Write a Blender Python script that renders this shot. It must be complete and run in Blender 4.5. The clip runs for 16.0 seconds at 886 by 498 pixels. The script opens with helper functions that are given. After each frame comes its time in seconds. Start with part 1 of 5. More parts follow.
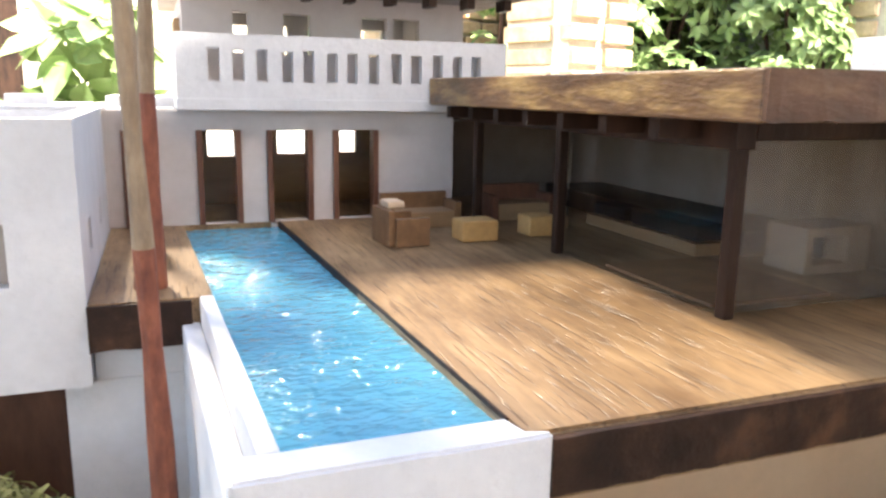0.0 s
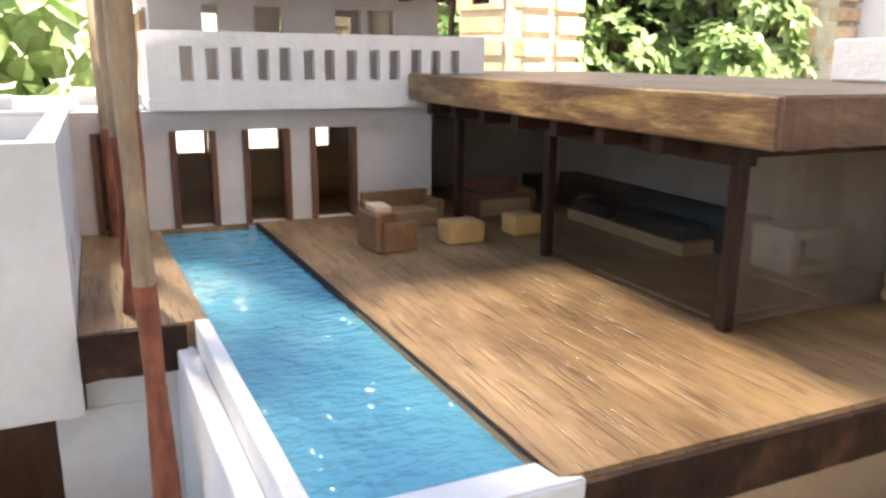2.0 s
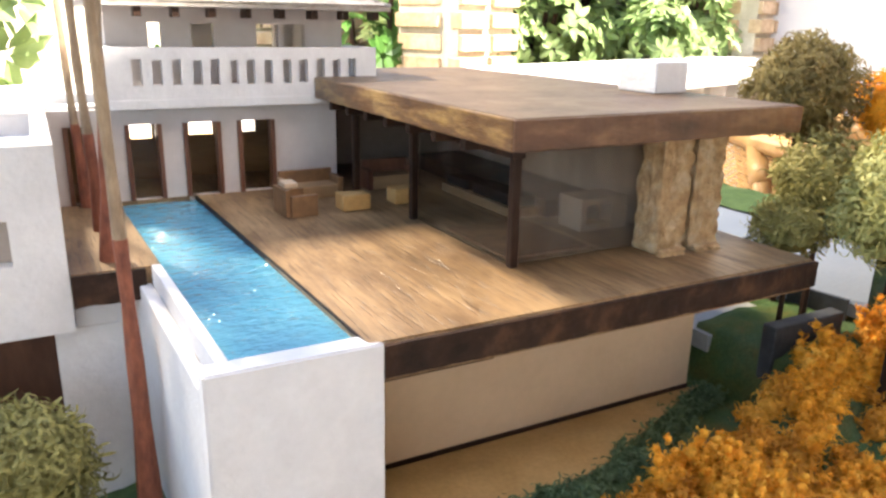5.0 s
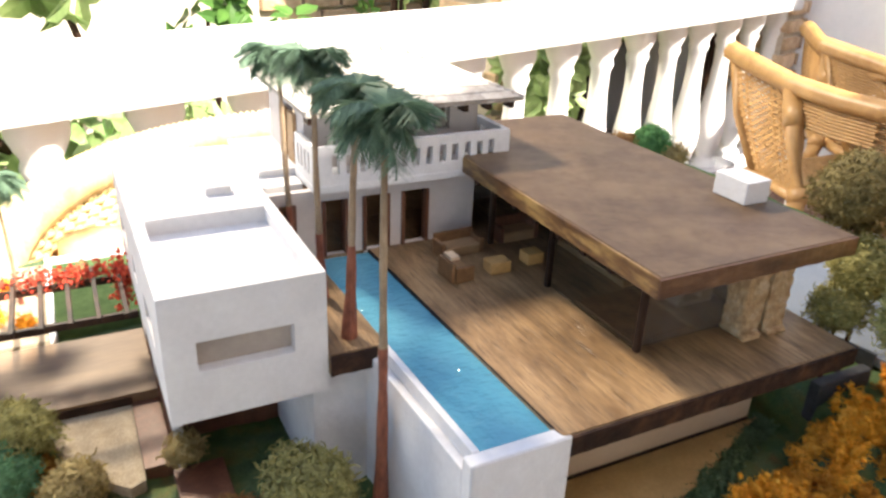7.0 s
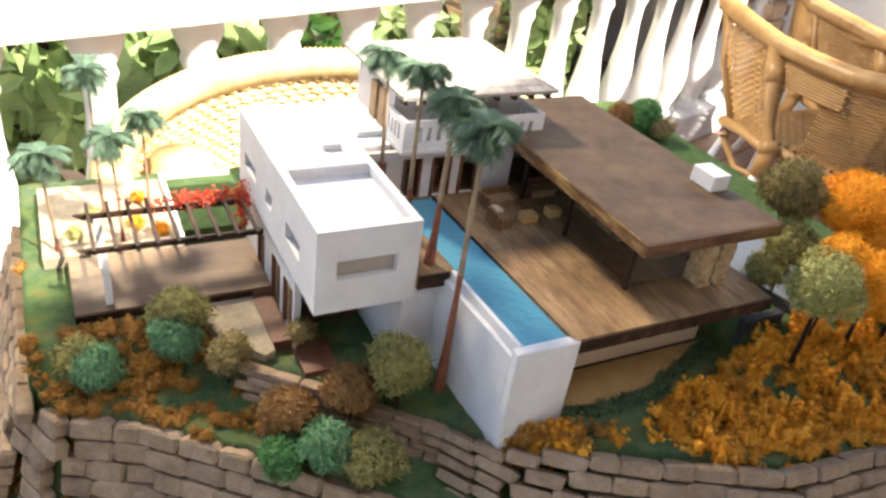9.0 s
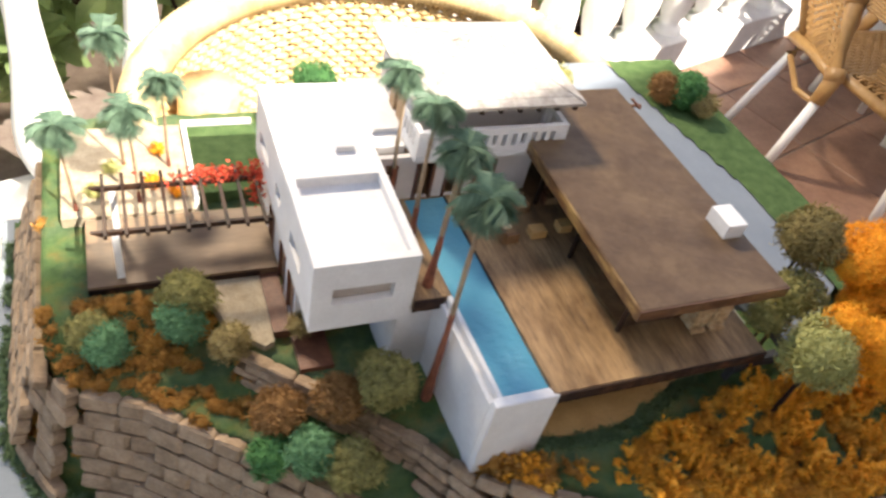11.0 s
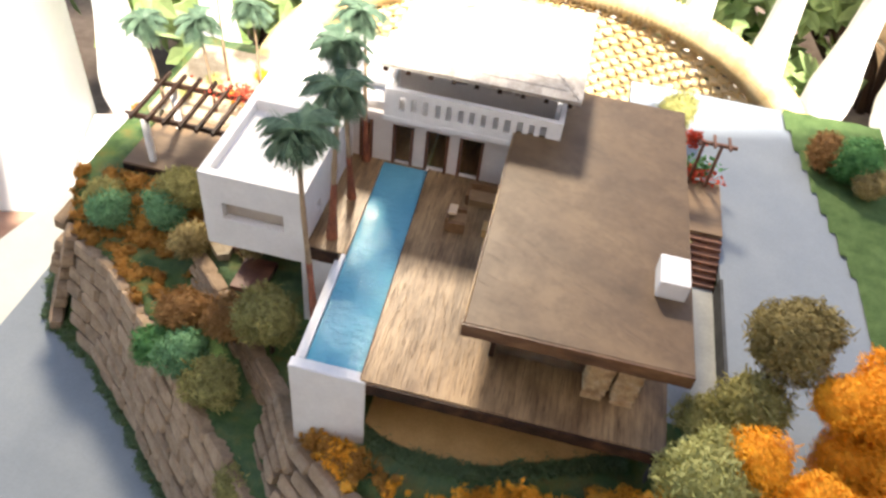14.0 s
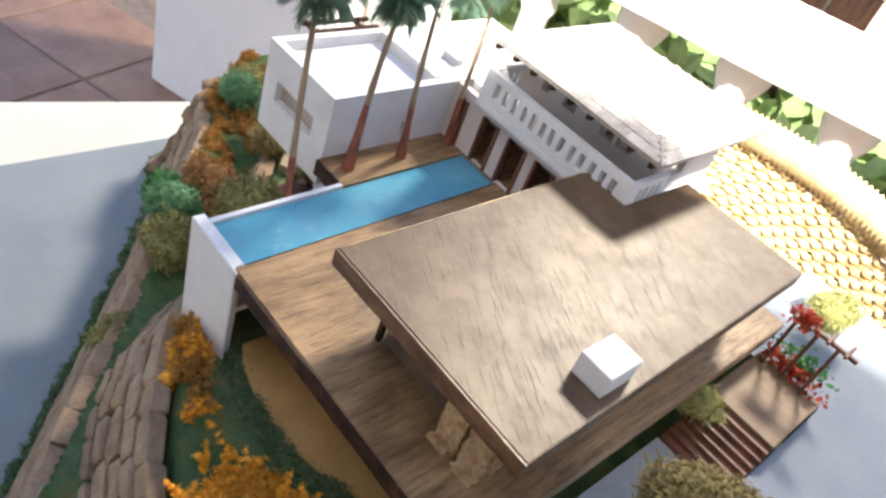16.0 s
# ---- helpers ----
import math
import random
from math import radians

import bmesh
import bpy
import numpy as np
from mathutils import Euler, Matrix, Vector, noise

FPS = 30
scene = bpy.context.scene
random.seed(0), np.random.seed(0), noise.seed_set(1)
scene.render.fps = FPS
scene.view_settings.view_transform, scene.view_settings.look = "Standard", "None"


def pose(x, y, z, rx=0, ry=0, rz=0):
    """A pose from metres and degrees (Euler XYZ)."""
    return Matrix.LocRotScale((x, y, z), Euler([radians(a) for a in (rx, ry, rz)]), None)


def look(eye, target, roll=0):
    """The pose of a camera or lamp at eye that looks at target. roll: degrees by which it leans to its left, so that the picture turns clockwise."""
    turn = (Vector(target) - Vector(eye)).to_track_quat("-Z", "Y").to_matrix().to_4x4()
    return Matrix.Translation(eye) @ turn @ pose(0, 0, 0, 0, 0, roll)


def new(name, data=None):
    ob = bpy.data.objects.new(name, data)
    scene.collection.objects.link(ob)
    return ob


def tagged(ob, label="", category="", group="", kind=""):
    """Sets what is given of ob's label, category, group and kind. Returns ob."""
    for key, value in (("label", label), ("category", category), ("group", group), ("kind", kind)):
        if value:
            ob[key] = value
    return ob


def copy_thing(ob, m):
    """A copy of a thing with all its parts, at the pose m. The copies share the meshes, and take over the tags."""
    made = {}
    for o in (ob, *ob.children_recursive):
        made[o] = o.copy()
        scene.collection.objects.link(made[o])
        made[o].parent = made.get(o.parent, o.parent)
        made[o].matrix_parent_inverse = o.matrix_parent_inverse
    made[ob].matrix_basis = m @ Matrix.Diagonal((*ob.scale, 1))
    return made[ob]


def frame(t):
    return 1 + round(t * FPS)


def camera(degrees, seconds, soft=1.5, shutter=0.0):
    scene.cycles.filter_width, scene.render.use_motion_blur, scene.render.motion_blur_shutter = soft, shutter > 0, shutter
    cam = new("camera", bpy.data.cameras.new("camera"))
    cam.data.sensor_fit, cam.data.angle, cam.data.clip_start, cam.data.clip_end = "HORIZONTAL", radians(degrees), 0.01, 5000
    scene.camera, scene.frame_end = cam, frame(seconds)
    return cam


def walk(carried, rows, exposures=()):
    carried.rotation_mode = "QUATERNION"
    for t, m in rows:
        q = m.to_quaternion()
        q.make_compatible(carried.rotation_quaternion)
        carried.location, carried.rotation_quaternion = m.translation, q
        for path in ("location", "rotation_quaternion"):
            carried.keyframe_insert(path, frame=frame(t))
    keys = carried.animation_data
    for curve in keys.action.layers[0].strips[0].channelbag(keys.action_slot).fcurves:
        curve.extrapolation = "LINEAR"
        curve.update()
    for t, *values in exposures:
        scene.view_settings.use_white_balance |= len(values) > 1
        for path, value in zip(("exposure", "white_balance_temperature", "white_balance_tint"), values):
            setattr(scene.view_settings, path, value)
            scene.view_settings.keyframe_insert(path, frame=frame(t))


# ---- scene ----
cam = camera(60.7, 16.0, soft=2.6, shutter=0.4)
PATH = [
    (0, (-0.065, -0.126, 1.067), (0.626, 1.706, 0.662), 0.9),
    (0.5, (-0.06, -0.105, 1.069), (0.642, 1.713, 0.622), 1.0),
    (1, (-0.065, -0.101, 1.075), (0.652, 1.707, 0.61), 0.9),
    (1.5, (-0.073, -0.106, 1.083), (0.672, 1.694, 0.631), 0.9),
    (2, (-0.077, -0.114, 1.082), (0.723, 1.652, 0.593), 0.6),
    (2.5, (-0.08, -0.134, 1.088), (0.824, 1.574, 0.573), 1.0),
    (3, (-0.088, -0.162, 1.098), (0.863, 1.509, 0.548), 0.9),
    (5.3, (-0.096, -0.232, 1.115), (0.792, 1.466, 0.542), 1.0),
    (5.5, (-0.126, -0.233, 1.12), (0.741, 1.479, 0.555), 0.9),
    (6, (-0.174, -0.241, 1.127), (0.661, 1.484, 0.554), 0.6),
    (6.5, (-0.187, -0.233, 1.192), (0.67, 1.43, 0.487), 2.0),
    (7, (-0.215, -0.264, 1.262), (0.624, 1.351, 0.431), 2.5),
    (7.5, (-0.255, -0.303, 1.288), (0.56, 1.275, 0.367), 4.0),
    (7.8, (-0.296, -0.304, 1.292), (0.539, 1.241, 0.335), 5.7),
    (8, (-0.314, -0.308, 1.317), (0.52, 1.234, 0.355), 5.6),
    (8.5, (-0.348, -0.357, 1.379), (0.504, 1.132, 0.35), 7.7),
    (8.7, (-0.369, -0.389, 1.382), (0.503, 1.09, 0.357), 8.5),
    (10.8, (-0.347, -0.296, 1.505), (0.415, 0.989, 0.175), 14.5),
    (11, (-0.315, -0.299, 1.524), (0.408, 0.971, 0.158), 14.5),
    (11.5, (-0.214, -0.309, 1.551), (0.388, 0.96, 0.127), 11.9),
    (12, (-0.132, -0.325, 1.505), (0.224, 1.036, 0.083), 6.9),
    (12.5, (-0.085, -0.305, 1.507), (0.136, 1.077, 0.078), 4.2),
    (13, (0.077, -0.361, 1.54), (0.028, 1.083, 0.157), 0.9),
    (13.5, (0.118, -0.388, 1.535), (-0.085, 1.028, 0.137), 3.4),
    (14, (0.095, -0.328, 1.495), (-0.086, 1.071, 0.077), 7.5),
    (14.5, (0.165, -0.302, 1.461), (-0.202, 1.109, 0.093), 8.2),
    (15, (0.264, -0.291, 1.440), (-0.362, 1.035, 0.079), 13.3),
    (15.5, (0.280, -0.231, 1.374), (-0.527, 1.051, 0.068), 20.4),
    (16, (0.315, -0.221, 1.370), (-0.599, 1.054, 0.127), 21.8),
]
walk(cam, [(t, look(eye, target, roll)) for t, eye, target, roll in PATH], exposures=[(0, 2.58, 6400, 10), (0.5, 2.28, 6200, 10), (1.5, 2.26, 6550, 10), (3, 2.34, 6700, 10), (5.5, 2.50, 6700, 10), (6.5, 2.08, 6600, 10), (8.5, 1.69, 6650, 10), (11, 1.52, 6700, 10), (12, 1.62, 6700, 10), (13, 1.78, 6700, 10), (14.5, 1.72, 6700, 10), (16, 1.72, 6200, 10)])

# ---- world, sun ----
TO_SUN = Vector((0.42, -0.78, 1.0)).normalized()
world = bpy.data.worlds.new("sky")
scene.world = world
world.use_nodes = True
wn = world.node_tree
sky = wn.nodes.new("ShaderNodeTexSky")
sky.sky_type = "NISHITA"
sky.sun_disc = False
sky.sun_elevation = math.asin(TO_SUN.z)
sky.sun_rotation = math.atan2(TO_SUN.x, TO_SUN.y)
sky.air_density, sky.dust_density = 1.0, 2.0
wn.links.new(sky.outputs[0], wn.nodes["Background"].inputs[0])
wn.nodes["Background"].inputs[1].default_value = 0.125
sun = new("sun", bpy.data.lights.new("sun", "SUN"))
sun.data.energy, sun.data.angle, sun.data.color = 5.0, radians(0.7), (1.0, 0.93, 0.82)
sun.matrix_world = look(TO_SUN * 10, (0, 0, 0))
# area lamp added in place of the bright sky between porch roof and garden
added_lamp = new("sky_lamp", bpy.data.lights.new("sky_lamp", "AREA"))
added_lamp.data.shape, added_lamp.data.size, added_lamp.data.size_y = "RECTANGLE", 0.55, 0.42
added_lamp.data.energy, added_lamp.data.color = 84.0, (1.0, 0.86, 0.66)
added_lamp.matrix_world = look((-0.75, 2.75, 3.5), (0.05, 0.1, 1.0))


# ---- materials ----
def node_mat(name):
    m = bpy.data.materials.new(name)
    m.use_nodes = True
    return m, m.node_tree, m.node_tree.nodes["Principled BSDF"]


def tone(nt, scale, stops, detail=6.0, stretch=(1, 1, 1), rough=0.6, island=0.0, seed=0.0, space="Object"):
    """A noise at real-world size run through a colour ramp."""
    co = nt.nodes.new("ShaderNodeTexCoord")
    mp = nt.nodes.new("ShaderNodeMapping")
    mp.inputs["Scale"].default_value = stretch
    mp.inputs["Location"].default_value = (seed, seed * 0.7, seed * 1.3)
    no = nt.nodes.new("ShaderNodeTexNoise")
    no.inputs["Scale"].default_value, no.inputs["Detail"].default_value, no.inputs["Roughness"].default_value = scale, detail, rough
    nt.links.new(nt.nodes.new("ShaderNodeNewGeometry").outputs["Position"] if space == "World" else co.outputs[space], mp.inputs[0])
    nt.links.new(mp.outputs[0], no.inputs["Vector"])
    ramp = nt.nodes.new("ShaderNodeValToRGB")
    el = ramp.color_ramp.elements
    while len(el) < len(stops):
        el.new(0.5)
    for e, (p, c) in zip(el, stops):
        e.position, e.color = p, (*c, 1)
    nt.links.new(no.outputs[0], ramp.inputs[0])
    return ramp.outputs[0], no.outputs[0]


def mixed(nt, a, b, fac, mode="MULTIPLY"):
    mx = nt.nodes.new("ShaderNodeMix")
    mx.data_type, mx.blend_type = "RGBA", mode
    for sock, v in ((mx.inputs[0], fac), (mx.inputs[6], a), (mx.inputs[7], b)):
        if hasattr(v, "default_value"):
            nt.links.new(v, sock)
        else:
            sock.default_value = v if isinstance(v, (int, float)) else (*v, 1)
    return mx.outputs[2]


def bumped(nt, bs, height, strength, dist):
    b = nt.nodes.new("ShaderNodeBump")
    b.inputs["Strength"].default_value, b.inputs["Distance"].default_value = strength, dist
    nt.links.new(height, b.inputs["Height"])
    nt.links.new(b.outputs[0], bs.inputs["Normal"])


def rand_tint(nt, colour, amount, island=False):
    """Brightness that differs from piece to piece."""
    src = nt.nodes.new("ShaderNodeNewGeometry").outputs["Random Per Island"] if island else nt.nodes.new("ShaderNodeObjectInfo").outputs["Random"]
    rg = nt.nodes.new("ShaderNodeMapRange")
    rg.inputs["To Min"].default_value, rg.inputs["To Max"].default_value = 1 - amount, 1 + amount
    nt.links.new(src, rg.inputs["Value"])
    hs = nt.nodes.new("ShaderNodeHueSaturation")
    nt.links.new(rg.outputs[0], hs.inputs["Value"])
    nt.links.new(colour, hs.inputs["Color"])
    return hs.outputs[0]


def grainy(name, stops, scale=60.0, fine=None, rough=0.7, stretch=(1, 1, 1), bump=0.3, dist=0.001, bump_scale=None, tint=0.0, island=False, spec=0.5, blotch=None, metal=0.0, coat=0.0, space="Object"):
    """Colour from a broad noise, darkened by a fine one, with relief from the fine one."""
    m, nt, bs = node_mat(name)
    col, _ = tone(nt, scale, stops, stretch=stretch, space=space)
    fcol, fval = tone(nt, bump_scale or scale * 6, [(0.35, (0.72, 0.72, 0.72)), (0.65, (1, 1, 1))], stretch=stretch, seed=3.1, space=space)
    col = mixed(nt, col, fcol, fine if fine is not None else 0.5)
    if blotch:
        bc, _ = tone(nt, blotch[0], [(0.42, blotch[1]), (0.62, (1, 1, 1))], seed=7.7)
        col = mixed(nt, col, bc, 1.0)
    if tint:
        col = rand_tint(nt, col, tint, island)
    nt.links.new(col, bs.inputs["Base Color"])
    bs.inputs["Roughness"].default_value = rough
    bs.inputs["Specular IOR Level"].default_value = spec
    bs.inputs["Metallic"].default_value = metal
    bs.inputs["Coat Weight"].default_value = coat
    bumped(nt, bs, fval, bump, dist)
    return m


WHITE = grainy("white_plaster", [(0.3, (0.635, 0.625, 0.63)), (0.7, (0.71, 0.70, 0.70))], scale=40, fine=0.2, rough=0.8, bump=0.4, dist=0.0016, bump_scale=220, blotch=(24, (0.965, 0.955, 0.945)))
# house white, darker and warmer: shade under balcony and eaves is in the colour
WHITE_SHADED = grainy("white_shaded", [(0.3, (0.55, 0.505, 0.485)), (0.7, (0.64, 0.595, 0.575))], scale=30, fine=0.15, rough=0.85, bump=0.2, dist=0.001, bump_scale=200)


def porous_wood(name, stops, blotch, rough, pore=0.34, bump=0.9, spec=0.4, depth=0.6, fine=0.7, grainwise=0.32):
    """Open-grained wood sheet: broad stain, long fibres and short dark pores along y."""
    m, nt, bs = node_mat(name)
    broad, _ = tone(nt, 14, stops, detail=4, stretch=(1.6, 0.7, 1))
    fibre, fval = tone(nt, 320, [(0.30, (0.62, 0.58, 0.54)), (0.52, (1, 1, 1)), (0.72, (1.22, 1.20, 1.14))], stretch=(1.0, 0.06, 1.0), seed=1.7)
    pores, _ = tone(nt, 900, [(pore, (0.36, 0.31, 0.28)), (pore + 0.06, (1, 1, 1))], detail=1.5, stretch=(1.0, 0.040, 1.0), seed=5.3)
    stain, sval = tone(nt, 42, [(0.36, blotch), (0.58, (1, 1, 1))], detail=7, rough=0.7, stretch=(1, grainwise, 1), seed=7.7)
    col = mixed(nt, mixed(nt, mixed(nt, broad, fibre, fine), pores, depth), stain, 1.0)
    nt.links.new(col, bs.inputs["Base Color"])
    rg = nt.nodes.new("ShaderNodeMapRange")
    rg.inputs["To Min"].default_value, rg.inputs["To Max"].default_value = rough + 0.12, rough - 0.10
    nt.links.new(sval, rg.inputs["Value"])
    nt.links.new(rg.outputs[0], bs.inputs["Roughness"])
    bs.inputs["Specular IOR Level"].default_value = spec
    mx = nt.nodes.new("ShaderNodeMath")
    mx.operation = "MULTIPLY_ADD"
    mx.inputs[1].default_value = 0.5
    nt.links.new(fval, mx.inputs[0])
    nt.links.new(pores, mx.inputs[2])
    bumped(nt, bs, mx.outputs[0], bump, 0.00035)
    return m


DECK = porous_wood("deck_wood", [(0.30, (0.225, 0.140, 0.068)), (0.5, (0.315, 0.20, 0.10)), (0.7, (0.41, 0.27, 0.14))], (0.50, 0.45, 0.42), 0.42, pore=0.365, depth=0.65, fine=0.85)
ROOFWOOD = porous_wood("roof_wood", [(0.30, (0.090, 0.053, 0.026)), (0.5, (0.120, 0.072, 0.036)), (0.7, (0.152, 0.095, 0.048))], (0.70, 0.66, 0.63), 0.46, pore=0.335, bump=0.4, spec=0.40, depth=0.38, fine=0.05, grainwise=1.0)
EDGEWOOD = grainy("edge_wood", [(0.34, (0.050, 0.022, 0.010)), (0.5, (0.15, 0.075, 0.028)), (0.66, (0.40, 0.25, 0.09))], scale=48, fine=0.6, rough=0.38, stretch=(1, 0.5, 2.2), bump=0.5, dist=0.001, bump_scale=240)
ROOFEDGE = grainy("roof_edge_wood", [(0.3, (0.045, 0.019, 0.010)), (0.5, (0.115, 0.052, 0.025)), (0.7, (0.23, 0.125, 0.060))], scale=45, fine=0.7, rough=0.4, stretch=(0.5, 1, 1.5), bump=0.5, dist=0.001, bump_scale=260)
FRONTWOOD = grainy("front_edge_wood", [(0.3, (0.014, 0.008, 0.006)), (0.52, (0.034, 0.017, 0.011)), (0.74, (0.105, 0.050, 0.026))], scale=70, fine=0.9, spec=0.2, rough=0.55, bump=0.6, dist=0.001, bump_scale=260)
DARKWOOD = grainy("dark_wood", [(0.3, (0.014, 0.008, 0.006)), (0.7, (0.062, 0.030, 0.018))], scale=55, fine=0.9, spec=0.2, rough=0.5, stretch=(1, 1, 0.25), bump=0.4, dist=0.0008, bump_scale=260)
REDWOOD = grainy("red_wood", [(0.3, (0.09, 0.032, 0.018)), (0.7, (0.2, 0.085, 0.045))], scale=60, fine=0.7, rough=0.5, stretch=(1, 1, 0.3), bump=0.4, dist=0.0008, bump_scale=300)
TANWOOD = grainy("tan_wood", [(0.3, (0.26, 0.15, 0.07)), (0.7, (0.42, 0.27, 0.14))], scale=60, fine=0.6, rough=0.55, stretch=(0.25, 1, 1), bump=0.3, dist=0.0008, bump_scale=300)
TERRACEWOOD = grainy("terrace_wood", [(0.3, (0.135, 0.080, 0.040)), (0.7, (0.215, 0.135, 0.072))], scale=50, fine=0.6, rough=0.55, stretch=(0.2, 1, 1), bump=0.3, dist=0.0006, bump_scale=300)
YELLOWWOOD = grainy("yellow_wood", [(0.3, (0.5, 0.28, 0.09)), (0.7, (0.62, 0.38, 0.15))], scale=70, fine=0.5, rough=0.5, bump=0.2, dist=0.0006)
BOARD = grainy("grey_board", [(0.3, (0.20, 0.225, 0.25)), (0.7, (0.24, 0.265, 0.285))], scale=9, fine=0.25, rough=0.7, bump=0.12, dist=0.0008, bump_scale=300, blotch=(5, (0.88, 0.89, 0.9)), spec=0.25)
DRIVE = grainy("drive_grey", [(0.3, (0.17, 0.195, 0.23)), (0.7, (0.205, 0.23, 0.26))], scale=14, fine=0.3, rough=0.8, bump=0.15, dist=0.0008, bump_scale=400, spec=0.2)
TABLE = grainy("cream_table", [(0.3, (0.50, 0.50, 0.43)), (0.7, (0.58, 0.58, 0.51))], scale=8, fine=0.12, rough=0.6, bump=0.1, dist=0.0008, bump_scale=200)
GRASS = grainy("flock_grass", [(0.3, (0.075, 0.120, 0.065)), (0.48, (0.115, 0.170, 0.085)), (0.60, (0.16, 0.18, 0.08)), (0.74, (0.23, 0.16, 0.07))], scale=45, fine=0.9, rough=0.95, bump=0.9, dist=0.003, bump_scale=700, spec=0.1, blotch=(16, (0.75, 0.85, 0.6)))
LAWN = grainy("lawn_flock", [(0.3, (0.065, 0.115, 0.040)), (0.7, (0.12, 0.185, 0.070))], scale=60, fine=0.8, rough=0.95, bump=0.9, dist=0.003, bump_scale=800, spec=0.1)
CARDGREY = grainy("grey_card", [(0.3, (0.34, 0.29, 0.25)), (0.7, (0.44, 0.38, 0.33))], scale=30, fine=0.3, rough=0.85, bump=0.2, dist=0.001)
SAND = grainy("sand_ground", [(0.3, (0.36, 0.22, 0.08)), (0.7, (0.50, 0.33, 0.14))], scale=25, fine=0.5, rough=0.8, bump=0.3, dist=0.0008, bump_scale=400)
GRAVEL = grainy("gravel", [(0.3, (0.38, 0.30, 0.20)), (0.7, (0.55, 0.46, 0.33))], scale=60, fine=0.9, rough=0.9, bump=0.9, dist=0.003, bump_scale=500)
STONE = grainy("cast_stone", [(0.25, (0.195, 0.128, 0.075)), (0.5, (0.30, 0.207, 0.128)), (0.75, (0.41, 0.30, 0.20))], scale=50, fine=0.7, rough=0.85, bump=0.7, dist=0.002, bump_scale=260, tint=0.14, space="World")
ROUGHSTONE = grainy("rough_stone", [(0.3, (0.40, 0.24, 0.11)), (0.5, (0.60, 0.41, 0.22)), (0.72, (0.74, 0.59, 0.39))], scale=110, fine=0.9, rough=0.9, bump=0.9, dist=0.004, bump_scale=220)
SHINGLE = grainy("shingle", [(0.3, (0.32, 0.28, 0.24)), (0.7, (0.50, 0.46, 0.42))], scale=120, fine=0.8, rough=0.85, bump=0.6, dist=0.001, bump_scale=600, tint=0.15, space="World")
BROWNWOOD = grainy("brown_wood", [(0.3, (0.16, 0.08, 0.035)), (0.7, (0.27, 0.145, 0.065))], scale=90, fine=0.6, rough=0.5, bump=0.3, dist=0.0006, bump_scale=400)
# card for the pavilion's interior, darkened: the dimness indoors is in the colour
DIMCARD = grainy("dim_card", [(0.3, (0.28, 0.22, 0.175)), (0.7, (0.36, 0.29, 0.235))], scale=30, fine=0.3, rough=0.85, bump=0.2, dist=0.001)
CREAM = grainy("cream_card", [(0.3, (0.50, 0.36, 0.23)), (0.7, (0.62, 0.46, 0.31))], scale=12, fine=0.2, rough=0.85, bump=0.2, dist=0.001, bump_scale=200)
COURT = grainy("court_grey", [(0.3, (0.26, 0.265, 0.255)), (0.7, (0.36, 0.36, 0.34))], scale=22, fine=0.4, rough=0.8, bump=0.2, dist=0.0008, bump_scale=300, spec=0.2)
DARKSTONE = grainy("dark_stone", [(0.3, (0.022, 0.024, 0.028)), (0.7, (0.060, 0.062, 0.068))], scale=60, fine=0.7, rough=0.8, bump=0.6, dist=0.001, bump_scale=300)
CHAR = grainy("charcoal", [(0.3, (0.010, 0.009, 0.009)), (0.7, (0.024, 0.021, 0.020))], scale=40, rough=0.9, spec=0.1)



def leafy_mat(name, stops, scale=120.0, rough=0.7, through_light=0.25, tint=0.18, island=True):
    m, nt, bs = node_mat(name)
    col, _ = tone(nt, scale, stops, space="World")
    col = rand_tint(nt, col, tint, island)
    nt.links.new(col, bs.inputs["Base Color"])
    bs.inputs["Roughness"].default_value = rough
    bs.inputs["Specular IOR Level"].default_value = 0.25
    if through_light:
        tr = nt.nodes.new("ShaderNodeBsdfTranslucent")
        mx = nt.nodes.new("ShaderNodeMixShader")
        mx.inputs[0].default_value = through_light
        nt.links.new(col, tr.inputs[0])
        nt.links.new(bs.outputs[0], mx.inputs[1])
        nt.links.new(tr.outputs[0], mx.inputs[2])
        nt.links.new(mx.outputs[0], nt.nodes["Material Output"].inputs[0])
    return m


LICHEN_TEAL = leafy_mat("lichen_teal", [(0.3, (0.07, 0.165, 0.075)), (0.7, (0.20, 0.38, 0.19))])
LICHEN_GREEN = leafy_mat("lichen_green", [(0.3, (0.045, 0.14, 0.045)), (0.7, (0.13, 0.31, 0.10))])
LICHEN_OLIVE = leafy_mat("lichen_olive", [(0.3, (0.15, 0.14, 0.045)), (0.7, (0.42, 0.38, 0.14))])
LICHEN_DARK = leafy_mat("lichen_dark_olive", [(0.3, (0.13, 0.10, 0.035)), (0.7, (0.33, 0.26, 0.10))])
LICHEN_PALE = leafy_mat("lichen_pale", [(0.3, (0.26, 0.26, 0.08)), (0.7, (0.52, 0.50, 0.20))])
LICHEN_TAN = leafy_mat("lichen_tan", [(0.3, (0.22, 0.16, 0.06)), (0.7, (0.45, 0.36, 0.16))])
LICHEN_BROWN = leafy_mat("lichen_brown", [(0.3, (0.17, 0.085, 0.025)), (0.7, (0.38, 0.21, 0.08))])
LICHEN_ORANGE = leafy_mat("lichen_orange", [(0.3, (0.66, 0.26, 0.014)), (0.7, (0.98, 0.50, 0.04))])
FLOCK_ORANGE = leafy_mat("flock_orange", [(0.3, (0.58, 0.22, 0.018)), (0.55, (0.86, 0.42, 0.04)), (0.75, (0.95, 0.60, 0.11))], scale=50)
